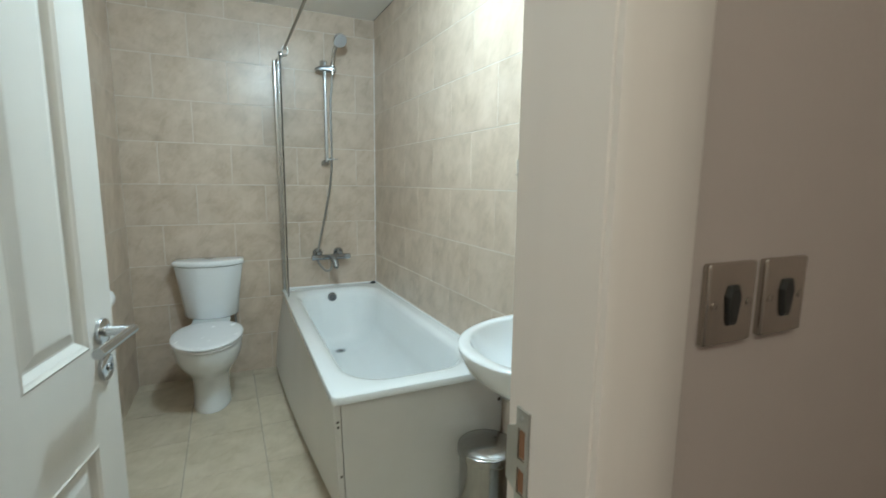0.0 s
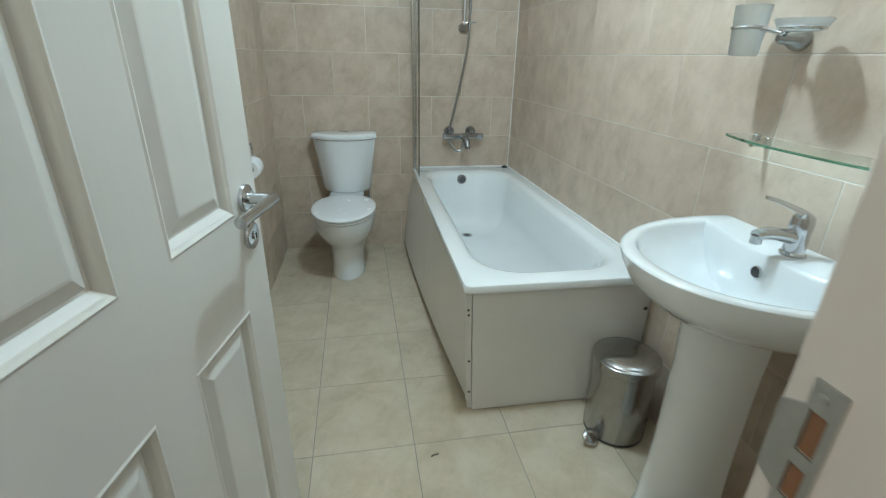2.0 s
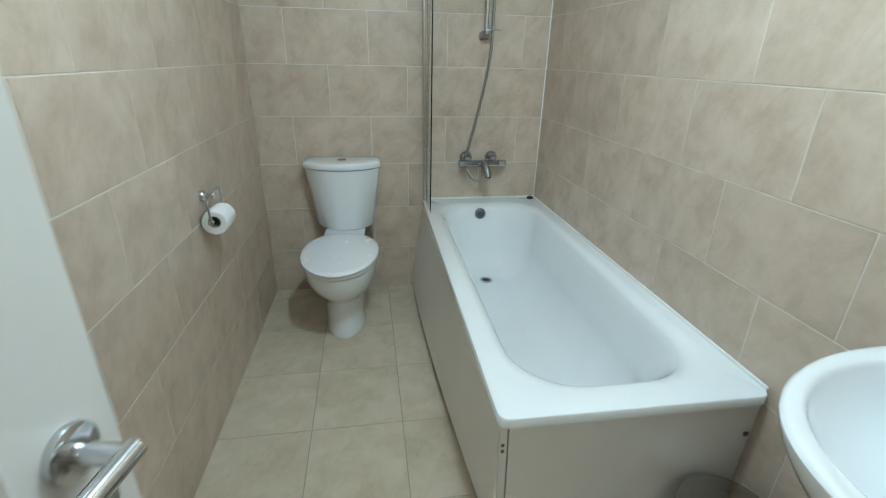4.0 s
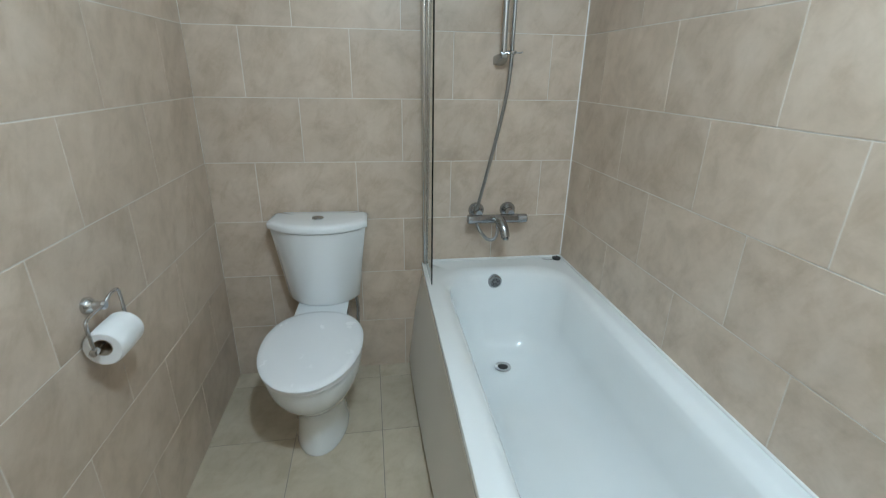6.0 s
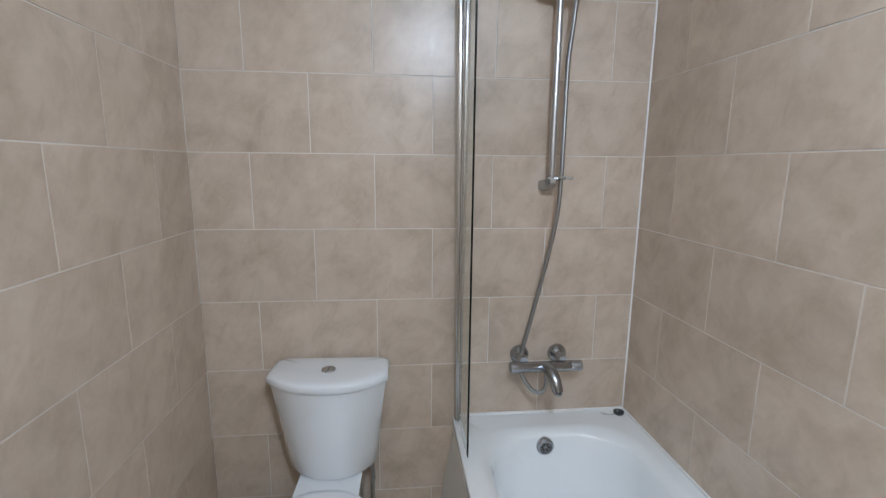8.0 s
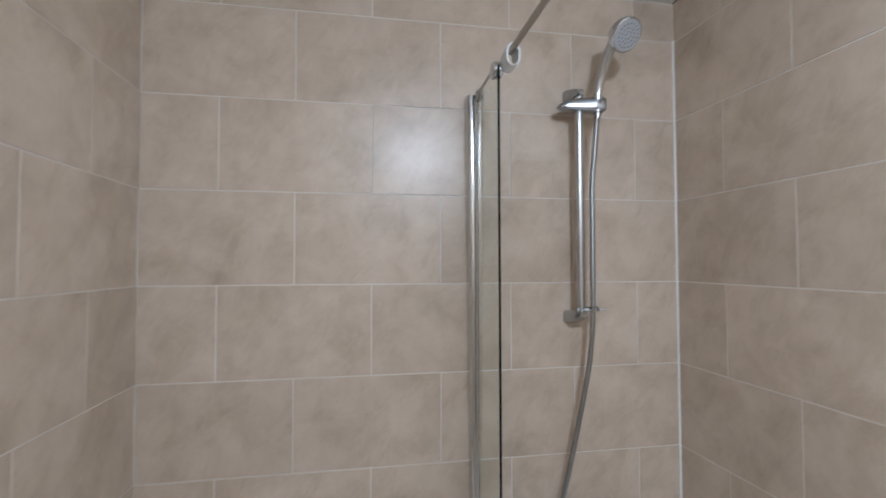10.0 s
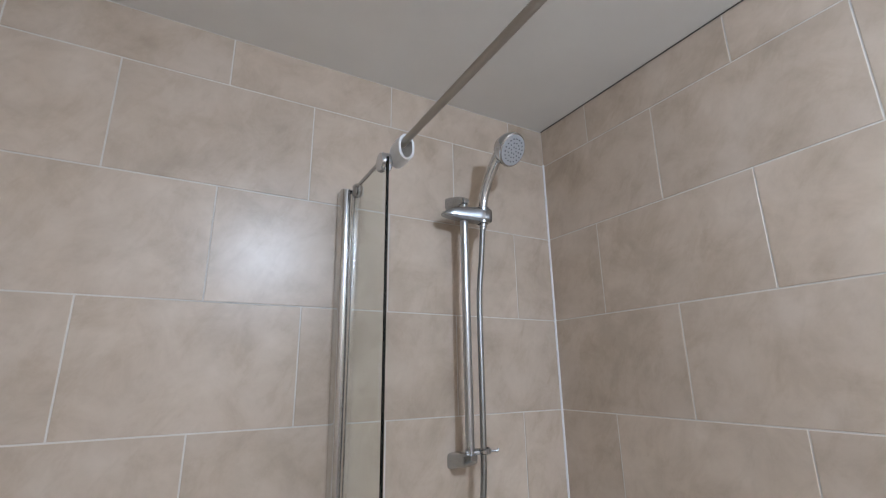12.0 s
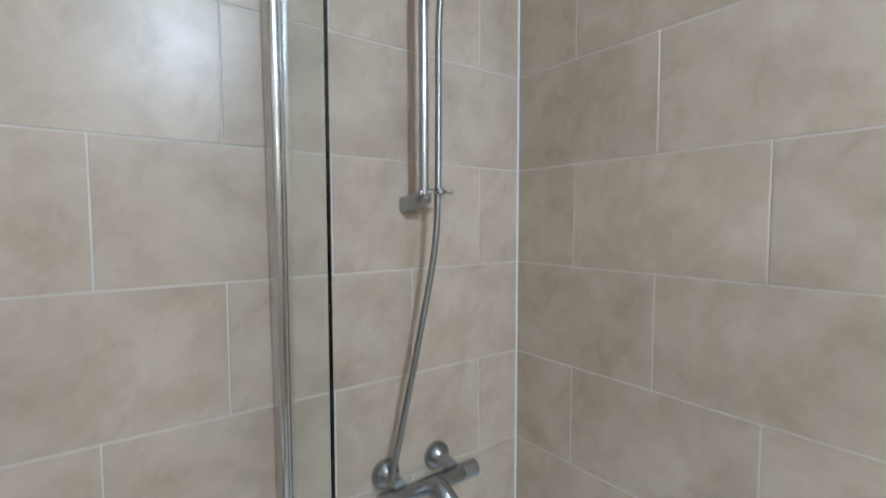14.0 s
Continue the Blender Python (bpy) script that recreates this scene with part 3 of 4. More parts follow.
# ---- shower set ----
def shower_mixer():
    t = thing("shower_mixer", (1.198, 3.13, 0.769), "chrome thermostatic bath shower mixer on the tiled wall", "mixer tap")
    body = [(0.014, -0.134), (0.0205, -0.131), (0.0205, -0.092), (0.0190, -0.090), (0.0195, 0.088), (0.0180, 0.090), (0.0200, 0.092), (0.0200, 0.130), (0.015, 0.134)]
    part("bar", lathe(body, 28, (0, 0, 0), "x"), TAP_METAL, t, "", True)
    for x in (-0.082, 0.062):
        part("wall_rose", lathe([(0.035, 0.0695), (0.035, 0.062), (0.029, 0.052), (0.018, 0.042), (0.015, 0.0)], 28, (x, 0, 0.022), "y"), TAP_METAL, t, "round chrome wall rose", True)
    pts = curve([(0.0, -0.006, 0.002), (0.006, -0.034, -0.004), (0.014, -0.064, -0.026), (0.020, -0.080, -0.060)], 6)
    part("spout", tube(pts, [0.0235 - 0.006 * abs(i / (len(pts) - 1) - 0.2) for i in range(len(pts))], 18), TAP_METAL, t, "", True)
    part("aerator", lathe([(0.013, 0.0), (0.013, -0.008), (0.009, -0.010)], 18, (0.020, -0.081, -0.060), "z"), SATIN, t, "", True)
    part("knob_mark", lathe([(0.006, 0.1341), (0.006, 0.1355)], 14, (0, 0, 0), "x"), BLACK, t, "dark end mark")


shower_mixer()


def shower_riser():
    t = thing("shower_riser_rail", (1.184, 3.2, 1.42), "chrome shower riser rail with brackets on the tiled wall", "shower rail")
    part("rail", lathe([(0.0108, 0.0), (0.0108, 0.640)], 18, (0.0, -0.066, 0.0), "z"), RAIL_SATIN, t, "", True)
    for z, up in ((0.0, -1), (0.650, 1)):
        rings = []
        for y, hw, zz, dz in ((0.0, 0.025, -0.014, 0.019), (-0.02, 0.0245, -0.010, 0.018), (-0.05, 0.022, -0.002, 0.015), (-0.07, 0.018, 0.004, 0.012), (-0.082, 0.009, 0.008, 0.006)):
            rings.append([(hw * math.copysign(abs(math.cos(a)) ** 0.4, math.cos(a)) * (0.8 if up > 0 else 1.0), y, z - up * 0.004 - up * zz * 0.7 + dz * math.copysign(abs(math.sin(a)) ** 0.5, math.sin(a))) for a in (2 * math.pi * k / 24 for k in range(24))])
        part("bracket", loft(bmesh.new(), rings), SATIN, t, "", True)
    bm = tube([(-0.012, -0.066, 0.022), (0.030, -0.076, 0.022)], 0.008, 12, None, 0.6)
    part("hose_guide", lathe([(0.0115, 0.016), (0.0145, 0.018), (0.0145, 0.027), (0.0115, 0.029)], 18, (0.033, -0.078, 0), "z", bm, False, False), SATIN, t, "satin hose guide", True)
    part("hook", tube([(0.046, -0.078, 0.022), (0.066, -0.082, 0.020), (0.070, -0.082, 0.026)], 0.0028, 8), SATIN, t, "", True)
    # sliding cradle
    bm2 = bmesh.new()
    wing = []
    for x, y, z, d, h in ((-0.064, -0.062, 0.600, 0.006, 0.003), (-0.058, -0.063, 0.602, 0.013, 0.007), (-0.036, -0.066, 0.605, 0.018, 0.014), (0.0, -0.070, 0.606, 0.020, 0.019), (0.032, -0.080, 0.605, 0.021, 0.021), (0.056, -0.085, 0.604, 0.021, 0.022), (0.066, -0.085, 0.604, 0.018, 0.019), (0.070, -0.085, 0.604, 0.011, 0.012)):
        wing.append([(x, y + d * math.copysign(abs(math.cos(a)) ** 0.5, math.cos(a)), z + h * math.copysign(abs(math.sin(a)) ** 0.5, math.sin(a))) for a in (2 * math.pi * k / 24 for k in range(24))])
    loft(bm2, wing)
    slider = part("slider", bm2, TAP_METAL, t, "satin sliding handset cradle", True)
    part("cradle", lathe([(0.0145, 0.582), (0.0170, 0.584), (0.0190, 0.626), (0.0145, 0.629)], 22, (0.047, -0.085, 0.0), "z", None, False, False), SATIN, slider, "", True)


shower_riser()


def shower_handset():
    t = thing("shower_handset", (1.231, 3.113, 2.02), "chrome hand shower with a round grey spray face, in its cradle", "shower head")
    pts = curve([(0.0, 0.0, -0.028), (0.0, 0.0, 0.02), (0.004, -0.008, 0.07), (0.012, -0.032, 0.125), (0.020, -0.058, 0.165)], 6)
    rad = [0.0105 + 0.0045 * (i / (len(pts) - 1)) for i in range(len(pts))]
    part("handle", tube(pts, rad, 18), CHROME, t, "", True)
    centre, aim = Vector((0.033, -0.092, 0.166)), Vector((0.20, -0.80, -0.57)).normalized()
    q = aim.to_track_quat("Z", "Y").to_matrix().to_4x4()
    bm = lathe([(0.012, -0.040), (0.030, -0.033), (0.041, -0.016), (0.0455, 0.0), (0.045, 0.007), (0.041, 0.0095)], 32)
    bm.transform(Matrix.Translation(centre) @ q)
    head = part("head", bm, CHROME, t, "", True)
    bm = lathe([(0.0408, 0.0085), (0.0405, 0.0105), (0.022, 0.0120)], 32)
    bm.transform(Matrix.Translation(centre) @ q)
    part("spray_face", bm, WHITE_GREY, head, "light grey spray face", True)
    for ring, count in ((0.009, 6), (0.019, 12), (0.030, 18)):
        for k in range(count):
            a = 2 * math.pi * k / count
            bm = lathe([(0.0022, 0.010), (0.0017, 0.0135)], 6, (ring * math.cos(a), ring * math.sin(a), 0))
            bm.transform(Matrix.Translation(centre) @ q)
            part("nozzle", bm, NOZZLE, head)


WHITE_GREY = painted("light_grey_plastic", (0.44, 0.44, 0.45), 0.4, 30, 0.05)
NOZZLE = painted("dark_grey_rubber", (0.16, 0.16, 0.17), 0.6, 30, 0.05)
shower_handset()


def shower_hose():
    t = thing("shower_hose", (1.230, 3.113, 1.99), "ribbed chrome shower hose hanging from the handset to the mixer", "hose")
    ax, ay, az = 1.237, 3.113, 1.99
    raw = [(1.237, 3.113, 2.004), (1.229, 3.115, 1.90), (1.221, 3.118, 1.80), (1.221, 3.120, 1.62), (1.2205, 3.122, 1.44), (1.216, 3.126, 1.33), (1.202, 3.135, 1.22), (1.172, 3.145, 1.06), (1.138, 3.152, 0.90), (1.116, 3.155, 0.80), (1.114, 3.150, 0.755),
           (1.130, 3.135, 0.715), (1.160, 3.122, 0.680), (1.190, 3.118, 0.677), (1.206, 3.122, 0.705), (1.208, 3.128, 0.745)]
    pts = curve([(x - ax, y - ay, z - az) for x, y, z in raw], 10)
    part("hose", tube(pts, 0.0074, 12), HOSE_METAL, t, "", True)
    part("hose_nut", lathe([(0.0085, -0.004), (0.0095, 0.012)], 16, (0, 0, 0)), SATIN, t, "", True)
    part("hose_nut", lathe([(0.0095, -0.02), (0.0095, 0.004)], 16, (1.208 - ax, 3.128 - ay, 0.748 - az)), CHROME, t, "", True)


shower_hose()


# ---- toilet ----
def toilet():
    t = thing("toilet", (0.428, 2.85, 0), "white close-coupled ceramic toilet with its lid down", "toilet", -2.0)
    Y = 2.85

    def egg(hx, front, back, z, seg=40, p=2.3):
        out = []
        mid = front + (back - front) * 0.55
        for k in range(seg):
            a = 2 * math.pi * k / seg
            c, s = math.cos(a), math.sin(a)
            ry = (back - mid) if s > 0 else (mid - front)
            q = 2 / (p if s > 0 else 2.0)
            out.append((hx * math.copysign(abs(c) ** q, c), mid + ry * math.copysign(abs(s) ** q, s) - Y, z))
        return out

    bowl = [egg(0.102, 2.640, 2.99, 0.0), egg(0.104, 2.637, 2.99, 0.012), egg(0.099, 2.644, 2.98, 0.03), egg(0.097, 2.652, 2.97, 0.09), egg(0.100, 2.650, 2.97, 0.15), egg(0.110, 2.634, 2.98, 0.19), egg(0.126, 2.602, 2.99, 0.225), egg(0.148, 2.560, 3.0, 0.26), egg(0.164, 2.528, 3.0, 0.295), egg(0.174, 2.506, 3.0, 0.335), egg(0.178, 2.496, 3.0, 0.37), egg(0.178, 2.493, 3.0, 0.393), egg(0.174, 2.498, 2.997, 0.400)]
    part("pan", loft(bmesh.new(), bowl), CERAMIC, t, "", True)
    bm = loft(bmesh.new(), [rounded_rect(-0.105, 0.105, 2.93 - Y, 3.185 - Y, z, 0.02) for z in (0.27, 0.30, 0.425, 0.432)])
    part("back_shelf", bm, CERAMIC, t, "", True)
    seat = [egg(0.178, 2.484, 2.985, 0.402), egg(0.182, 2.480, 2.99, 0.406), egg(0.182, 2.480, 2.99, 0.414), egg(0.179, 2.484, 2.985, 0.417)]
    part("seat", loft(bmesh.new(), seat), SEAT_PLASTIC, t, "", True)
    lid = [egg(0.178, 2.480, 2.985, 0.419), egg(0.184, 2.473, 2.99, 0.422), egg(0.185, 2.472, 2.99, 0.428), egg(0.180, 2.478, 2.985, 0.433), egg(0.162, 2.504, 2.965, 0.436), egg(0.09, 2.61, 2.88, 0.4375)]
    part("seat_lid", loft(bmesh.new(), lid), SEAT_PLASTIC, t, "closed white toilet lid", True)

    def dee(hw, front, z, bow=0.088, back=3.186):
        out = []
        n = 18
        for k in range(n + 1):
            s = -1 + 2 * k / n
            out.append((hw * s, front + bow * abs(s) ** 2.6 - Y, z))
        r = 0.018
        return [*out, (hw, back - r - Y, z), (hw - r * 0.3, back - r * 0.3 - Y, z), (hw - r, back - Y, z), (-hw + r, back - Y, z), (-hw + r * 0.3, back - r * 0.3 - Y, z), (-hw, back - r - Y, z)]

    tank = [dee(0.1339, 3.035, 0.434), dee(0.1442, 3.028, 0.436), dee(0.1504, 3.022, 0.448), dee(0.1576, 3.012, 0.52), dee(0.1700, 3.000, 0.62), dee(0.1833, 2.990, 0.72), dee(0.1905, 2.985, 0.767)]
    part("cistern", loft(bmesh.new(), tank), CERAMIC, t, "", True)
    top = [dee(0.1792, 2.998, 0.7668), dee(0.1792, 2.998, 0.7715), dee(0.1972, 2.979, 0.7715), dee(0.1983, 2.977, 0.775), dee(0.1983, 2.977, 0.791), dee(0.1962, 2.980, 0.797), dee(0.1905, 2.987, 0.801), dee(0.1772, 3.002, 0.8035), dee(0.1030, 3.06, 0.805, 0.03, 3.15)]
    cl = part("cistern_lid", loft(bmesh.new(), top), CERAMIC, t, "", True)
    b = part("flush_button", lathe([(0.023, 0.803), (0.024, 0.807), (0.022, 0.8095), (0.019, 0.8085), (0.010, 0.8095)], 26, (0.0, 3.085 - Y, 0)), SATIN, cl, "oval chrome dual flush button", True)
    part("button_gap", boxed((-0.0010, 3.066 - Y, 0.8090), (0.0010, 3.104 - Y, 0.8102)), BLACK, b)
    for x in (-0.06, 0.06):
        part("lid_hinge", lathe([(0.008, -0.02), (0.008, 0.02)], 14, (x, 2.990 - Y, 0.420), "x"), SEAT_PLASTIC, t, "", True)
    part("inlet_pipe", tube(curve([(0.130, 3.14 - Y, 0.43), (0.135, 3.15 - Y, 0.36), (0.13, 3.17 - Y, 0.28), (0.13, 3.19 - Y, 0.22)], 6), 0.0075, 12), SATIN, t, "metal water pipe behind the pan", True)
    part("soil_connector", lathe([(0.055, 3.0 - Y), (0.055, 3.19 - Y)], 24, (0, 0, 0.18), "y"), WHITE_PLASTIC, t, "white plastic soil pipe", True)


toilet()


# ---- toilet roll ----
def roll_holder():
    t = thing("toilet_roll_holder", (0.0, 2.308, 0.845), "chrome wire toilet roll holder on the tiled wall", "toilet roll holder")
    part("wall_post", lathe([(0.020, 0.0005), (0.0205, 0.008), (0.016, 0.016), (0.0105, 0.020), (0.0095, 0.036), (0.011, 0.040), (0.009, 0.046)], 26, (0, 0, 0), "x"), CHROME, t, "", True)
    x = 0.040
    pts = curve([(x, 0.0, 0.0), (x + 0.006, 0.020, 0.016), (x + 0.008, 0.044, 0.018), (x + 0.010, 0.052, 0.008), (x + 0.011, 0.053, -0.055), (x + 0.012, 0.046, -0.070)], 6)
    part("wire", tube(pts, 0.0042, 10), CHROME, t, "", True)
    pts = curve([(x, 0.0, 0.0), (x + 0.006, -0.045, 0.006), (x + 0.008, -0.082, 0.004), (x + 0.010, -0.091, -0.010), (x + 0.012, -0.091, -0.055), (x + 0.012, -0.083, -0.070), (x + 0.012, -0.04, -0.071), (x + 0.012, 0.046, -0.071)], 6)
    part("wire", tube(pts, 0.0042, 10), CHROME, t, "", True)
    part("end_knob", lathe([(0.004, -0.100), (0.009, -0.098), (0.009, -0.084), (0.005, -0.080)], 14, (x + 0.012, 0, -0.070), "y"), CHROME, t, "", True)


def toilet_roll():
    t = thing("toilet_roll", (0.052, 2.2965, 0.768), "white toilet paper roll, partly used, on its chrome holder", "toilet roll")
    L, ro, ri = 0.051, 0.044, 0.021
    n = 40
    rings = []
    for r, y in ((ri, -L), (ro - 0.004, -L - 0.001), (ro, -L + 0.004), (ro + 0.001, 0.0), (ro, L - 0.004), (ro - 0.004, L), (ri, L)):
        rings.append([(r * math.cos(2 * math.pi * k / n) * (1 + 0.02 * math.sin(4 * math.pi * k / n)), y, r * math.sin(2 * math.pi * k / n) - (0.004 if r > 0.03 else 0)) for k in range(n)])
    part("paper", loft(bmesh.new(), rings, False, False), PAPER, t, "", True)
    part("core", loft(bmesh.new(), [[(r * math.cos(2 * math.pi * k / n), y, r * math.sin(2 * math.pi * k / n)) for k in range(n)] for r, y in ((ri, -L - 0.0005), (ri - 0.0012, -L - 0.0005), (ri - 0.0012, L), (ri, L), (ri, -L - 0.0005))], False, False), CARD, t, "brown card core", True)


roll_holder()
toilet_roll()


# ---- basin ----
CYB, RIMB = 0.955, 0.84


def wash_basin():
    ox = wall_x(CYB) - 0.001
    t = thing("wash_basin", (ox - 0.15, CYB, 0), "white ceramic pedestal wash basin against the tiled wall", "wash basin")

    def dee(reach, hw, z, back=0.0, p=2.15, seg=40, shoulder=0.06, swell=0.0):
        """A half-oval that reaches out from the wall; the back edge is straight."""
        out = []
        for k in range(seg + 1):
            a = -math.pi / 2 + math.pi * k / seg
            c, s = math.cos(a), math.sin(a)
            u = shoulder + (reach - shoulder) * abs(c) ** (2 / p)
            out.append((-u + 0.15, hw * math.copysign(abs(s) ** (2 / p), s), z))
        out.append((0.15 - back, hw * 0.985, z))
        for k in range(1, 20):
            v = 1 - 2 * k / 20
            out.append((0.15 - back - swell * (1 - v * v) ** 2, hw * 0.985 * v, z))
        out.append((0.15 - back, -hw * 0.985, z))
        return out

    def bowl(reach, hw, z, back, p=2.2):
        return dee(reach, hw, z, back, p, shoulder=back + 0.02, swell=0.034 * min(1.0, hw / 0.2))

    grow = 0.020
    outer = [dee(0.17, 0.11, 0.655), dee(0.20, 0.125, 0.665), dee(0.275, 0.17, 0.685), dee(0.345 + grow, 0.220, 0.722), dee(0.40 + grow, 0.258, 0.768), dee(0.422 + grow, 0.277, 0.805), dee(0.430 + grow, 0.284, 0.83), dee(0.430 + grow, 0.285, 0.836), dee(0.426 + grow, 0.282, 0.8405), dee(0.420 + grow, 0.277, 0.842),
             bowl(0.396 + grow, 0.250, 0.841, 0.092), bowl(0.390 + grow, 0.245, 0.838, 0.097), bowl(0.385 + grow, 0.241, 0.831, 0.101), bowl(0.374 + grow, 0.232, 0.805, 0.107), bowl(0.355, 0.205, 0.765, 0.114), bowl(0.325, 0.165, 0.728, 0.124), bowl(0.285, 0.10, 0.708, 0.146), bowl(0.262, 0.04, 0.702, 0.19)]
    part("bowl", loft(bmesh.new(), outer, False, True), CERAMIC, t, "", True)
    ped = []
    for z, hx, hy in ((0.0, 0.105, 0.105), (0.015, 0.104, 0.104), (0.05, 0.094, 0.094), (0.3, 0.085, 0.084), (0.55, 0.086, 0.084), (0.66, 0.092, 0.090), (0.69, 0.096, 0.094)):
        ring = []
        for k in range(29):
            a = math.pi / 2 + math.pi * k / 28
            ring.append((-0.030 + hx * 1.15 * math.cos(a), hy * 0.95 * math.sin(a), z))
        ped.append([*ring, (0.03, -hy * 0.9, z), (0.03, hy * 0.9, z)])
    part("pedestal", loft(bmesh.new(), ped), CERAMIC, t, "", True)
    ring = part("overflow", lathe([(0.0145, 0.0), (0.0145, -0.003), (0.0125, -0.004), (0.0115, 0.0)], 20, (0.15 - 0.1435, 0.0, 0.801), "x", None, False, False), CHROME, t, "chrome-ringed overflow hole", True)
    part("overflow_hole", lathe([(0.0118, -0.001), (0.0118, -0.0015)], 18, (0.15 - 0.1435, 0.0, 0.801), "x"), BLACK, ring)
    w = part("waste", lathe([(0.030, 0.0), (0.030, 0.003), (0.024, 0.004), (0.019, 0.002)], 24, (0.15 - 0.228, 0.0, 0.7025), "z", None, False, False), CHROME, t, "chrome waste outlet", True)
    part("drain_hole", lathe([(0.019, 0.0005), (0.019, 0.001)], 20, (0.15 - 0.228, 0.0, 0.7025), "z"), BLACK, w)


wash_basin()


def basin_tap():
    t = thing("basin_tap", (wall_x(CYB) - 0.066, CYB, RIMB), "chrome single-lever mixer tap on the wash basin", "tap")
    part("body", lathe([(0.027, 0.0), (0.027, 0.006), (0.023, 0.010), (0.022, 0.055), (0.024, 0.075), (0.021, 0.092), (0.012, 0.100)], 28), CHROME, t, "", True)
    pts = curve([(0.0, 0, 0.040), (-0.04, 0, 0.050), (-0.085, 0, 0.056), (-0.112, 0, 0.052)], 6)
    part("spout", tube(pts, [0.017 - 0.004 * i / (len(pts) - 1) for i in range(len(pts))], 18), CHROME, t, "", True)
    part("aerator", lathe([(0.012, 0.0), (0.012, -0.018), (0.009, -0.020)], 18, (-0.106, 0, 0.052)), CHROME, t, "", True)
    pts = curve([(0.006, 0, 0.094), (-0.025, 0, 0.108), (-0.07, 0, 0.126), (-0.112, 0, 0.139)], 6)
    part("lever", tube(pts, [0.012 - 0.007 * i / (len(pts) - 1) for i in range(len(pts))], 14, None, 0.45), CHROME, t, "", True)


basin_tap()


# ---- glass shelf and tumbler holder above the basin ----
def glass_shelf():
    t = thing("glass_shelf", (wall_x(CYB) - 0.06, CYB, 1.064), "green-edged glass shelf on chrome brackets above the basin", "shelf")
    front = [(-0.062 + 0.052 * abs(s) ** 2.6 + 0.003, 0.284 * s) for s in (-1 + 2 * k / 24 for k in range(25))]
    outline = [*front, (0.050, 0.278), (0.050, -0.278)]
    n = len(outline)
    bm = loft(bmesh.new(), [[(x, y, z) for x, y in outline] for z in (0.0, 0.006)])
    p = part("pane", bm, SHELF_GLASS, t, "clear glass")
    p.visible_shadow = False
    rim = [[(x, y, z) for x, y in ((px - 0.0022, py * 1.004), (px - 0.0002, py))] for px, py in front for z in (0.0004, 0.0056)]
    bm = loft(bmesh.new(), [[rim[2 * k][0], rim[2 * k + 1][0], rim[2 * k + 1][1], rim[2 * k][1]] for k in range(len(front))])
    part("pane_edge", bm, GREEN_GLASS, t, "green polished glass edge").visible_shadow = False
    for y in (-0.215, 0.215):
        b = part("bracket", lathe([(0.012, 0.0595), (0.012, 0.052), (0.008, 0.048), (0.008, 0.010)], 20, (0, y, -0.010), "x"), CHROME, t, "chrome shelf bracket", True)
        part("knob", lathe([(0.010, 0.006), (0.010, 0.011), (0.006, 0.015)], 18, (0.022, y, 0)), CHROME, b, "", True)
        part("pin", lathe([(0.005, -0.012), (0.005, 0.006)], 12, (0.022, y, 0)), CHROME, b)


glass_shelf()


def tumbler_holder():
    t = thing("tumbler_and_soap_holder", (wall_x(1.155), 1.155, 1.30), "chrome double wall holder for a tumbler and a soap dish", "bathroom holder")
    part("wall_post", lathe([(0.026, -0.0005), (0.027, -0.010), (0.024, -0.022), (0.015, -0.034), (0.012, -0.060), (0.008, -0.066)], 26, (0, 0, -0.004), "x"), SATIN, t, "", True)
    part("arm", tube(curve([(-0.085, 0.038, 0.018), (-0.066, 0.02, 0.012), (-0.058, 0.0, 0.006), (-0.064, -0.018, 0.009), (-0.085, -0.034, 0.013)], 6), 0.0052, 12), CHROME, t, "", True)
    for y, r, z in ((0.073, 0.0365, 0.020), (-0.075, 0.041, 0.013)):
        ring = [(-0.085 + r * math.cos(a), y + r * math.sin(a), z) for a in (2 * math.pi * k / 32 for k in range(33))]
        part("ring", tube(ring, 0.0042, 10), CHROME, t, "", True)


def tumbler():
    t = thing("tumbler", (wall_x(1.155) - 0.085, 1.228, 1.258), "frosted glass tumbler in its chrome ring", "tumbler")
    prof = [(0.0, 0.004), (0.026, 0.004), (0.029, 0.010), (0.0365, 0.108), (0.0385, 0.111), (0.0395, 0.110), (0.032, 0.004), (0.029, 0.0), (0.0, 0.0)]
    part("cup", lathe(prof, 32, cap0=False, cap1=False), FROSTED, t, "", True)


def soap_dish():
    t = thing("soap_dish", (wall_x(1.155) - 0.085, 1.080, 1.307), "frosted glass soap dish in its chrome ring", "soap dish")
    prof = [(0.0, 0.004), (0.030, 0.004), (0.042, 0.010), (0.051, 0.023), (0.054, 0.023), (0.045, 0.007), (0.032, 0.0), (0.0, 0.0)]
    part("dish", lathe(prof, 32, cap0=False, cap1=False), FROSTED, t, "", True)


tumbler_holder()
tumbler()
soap_dish()


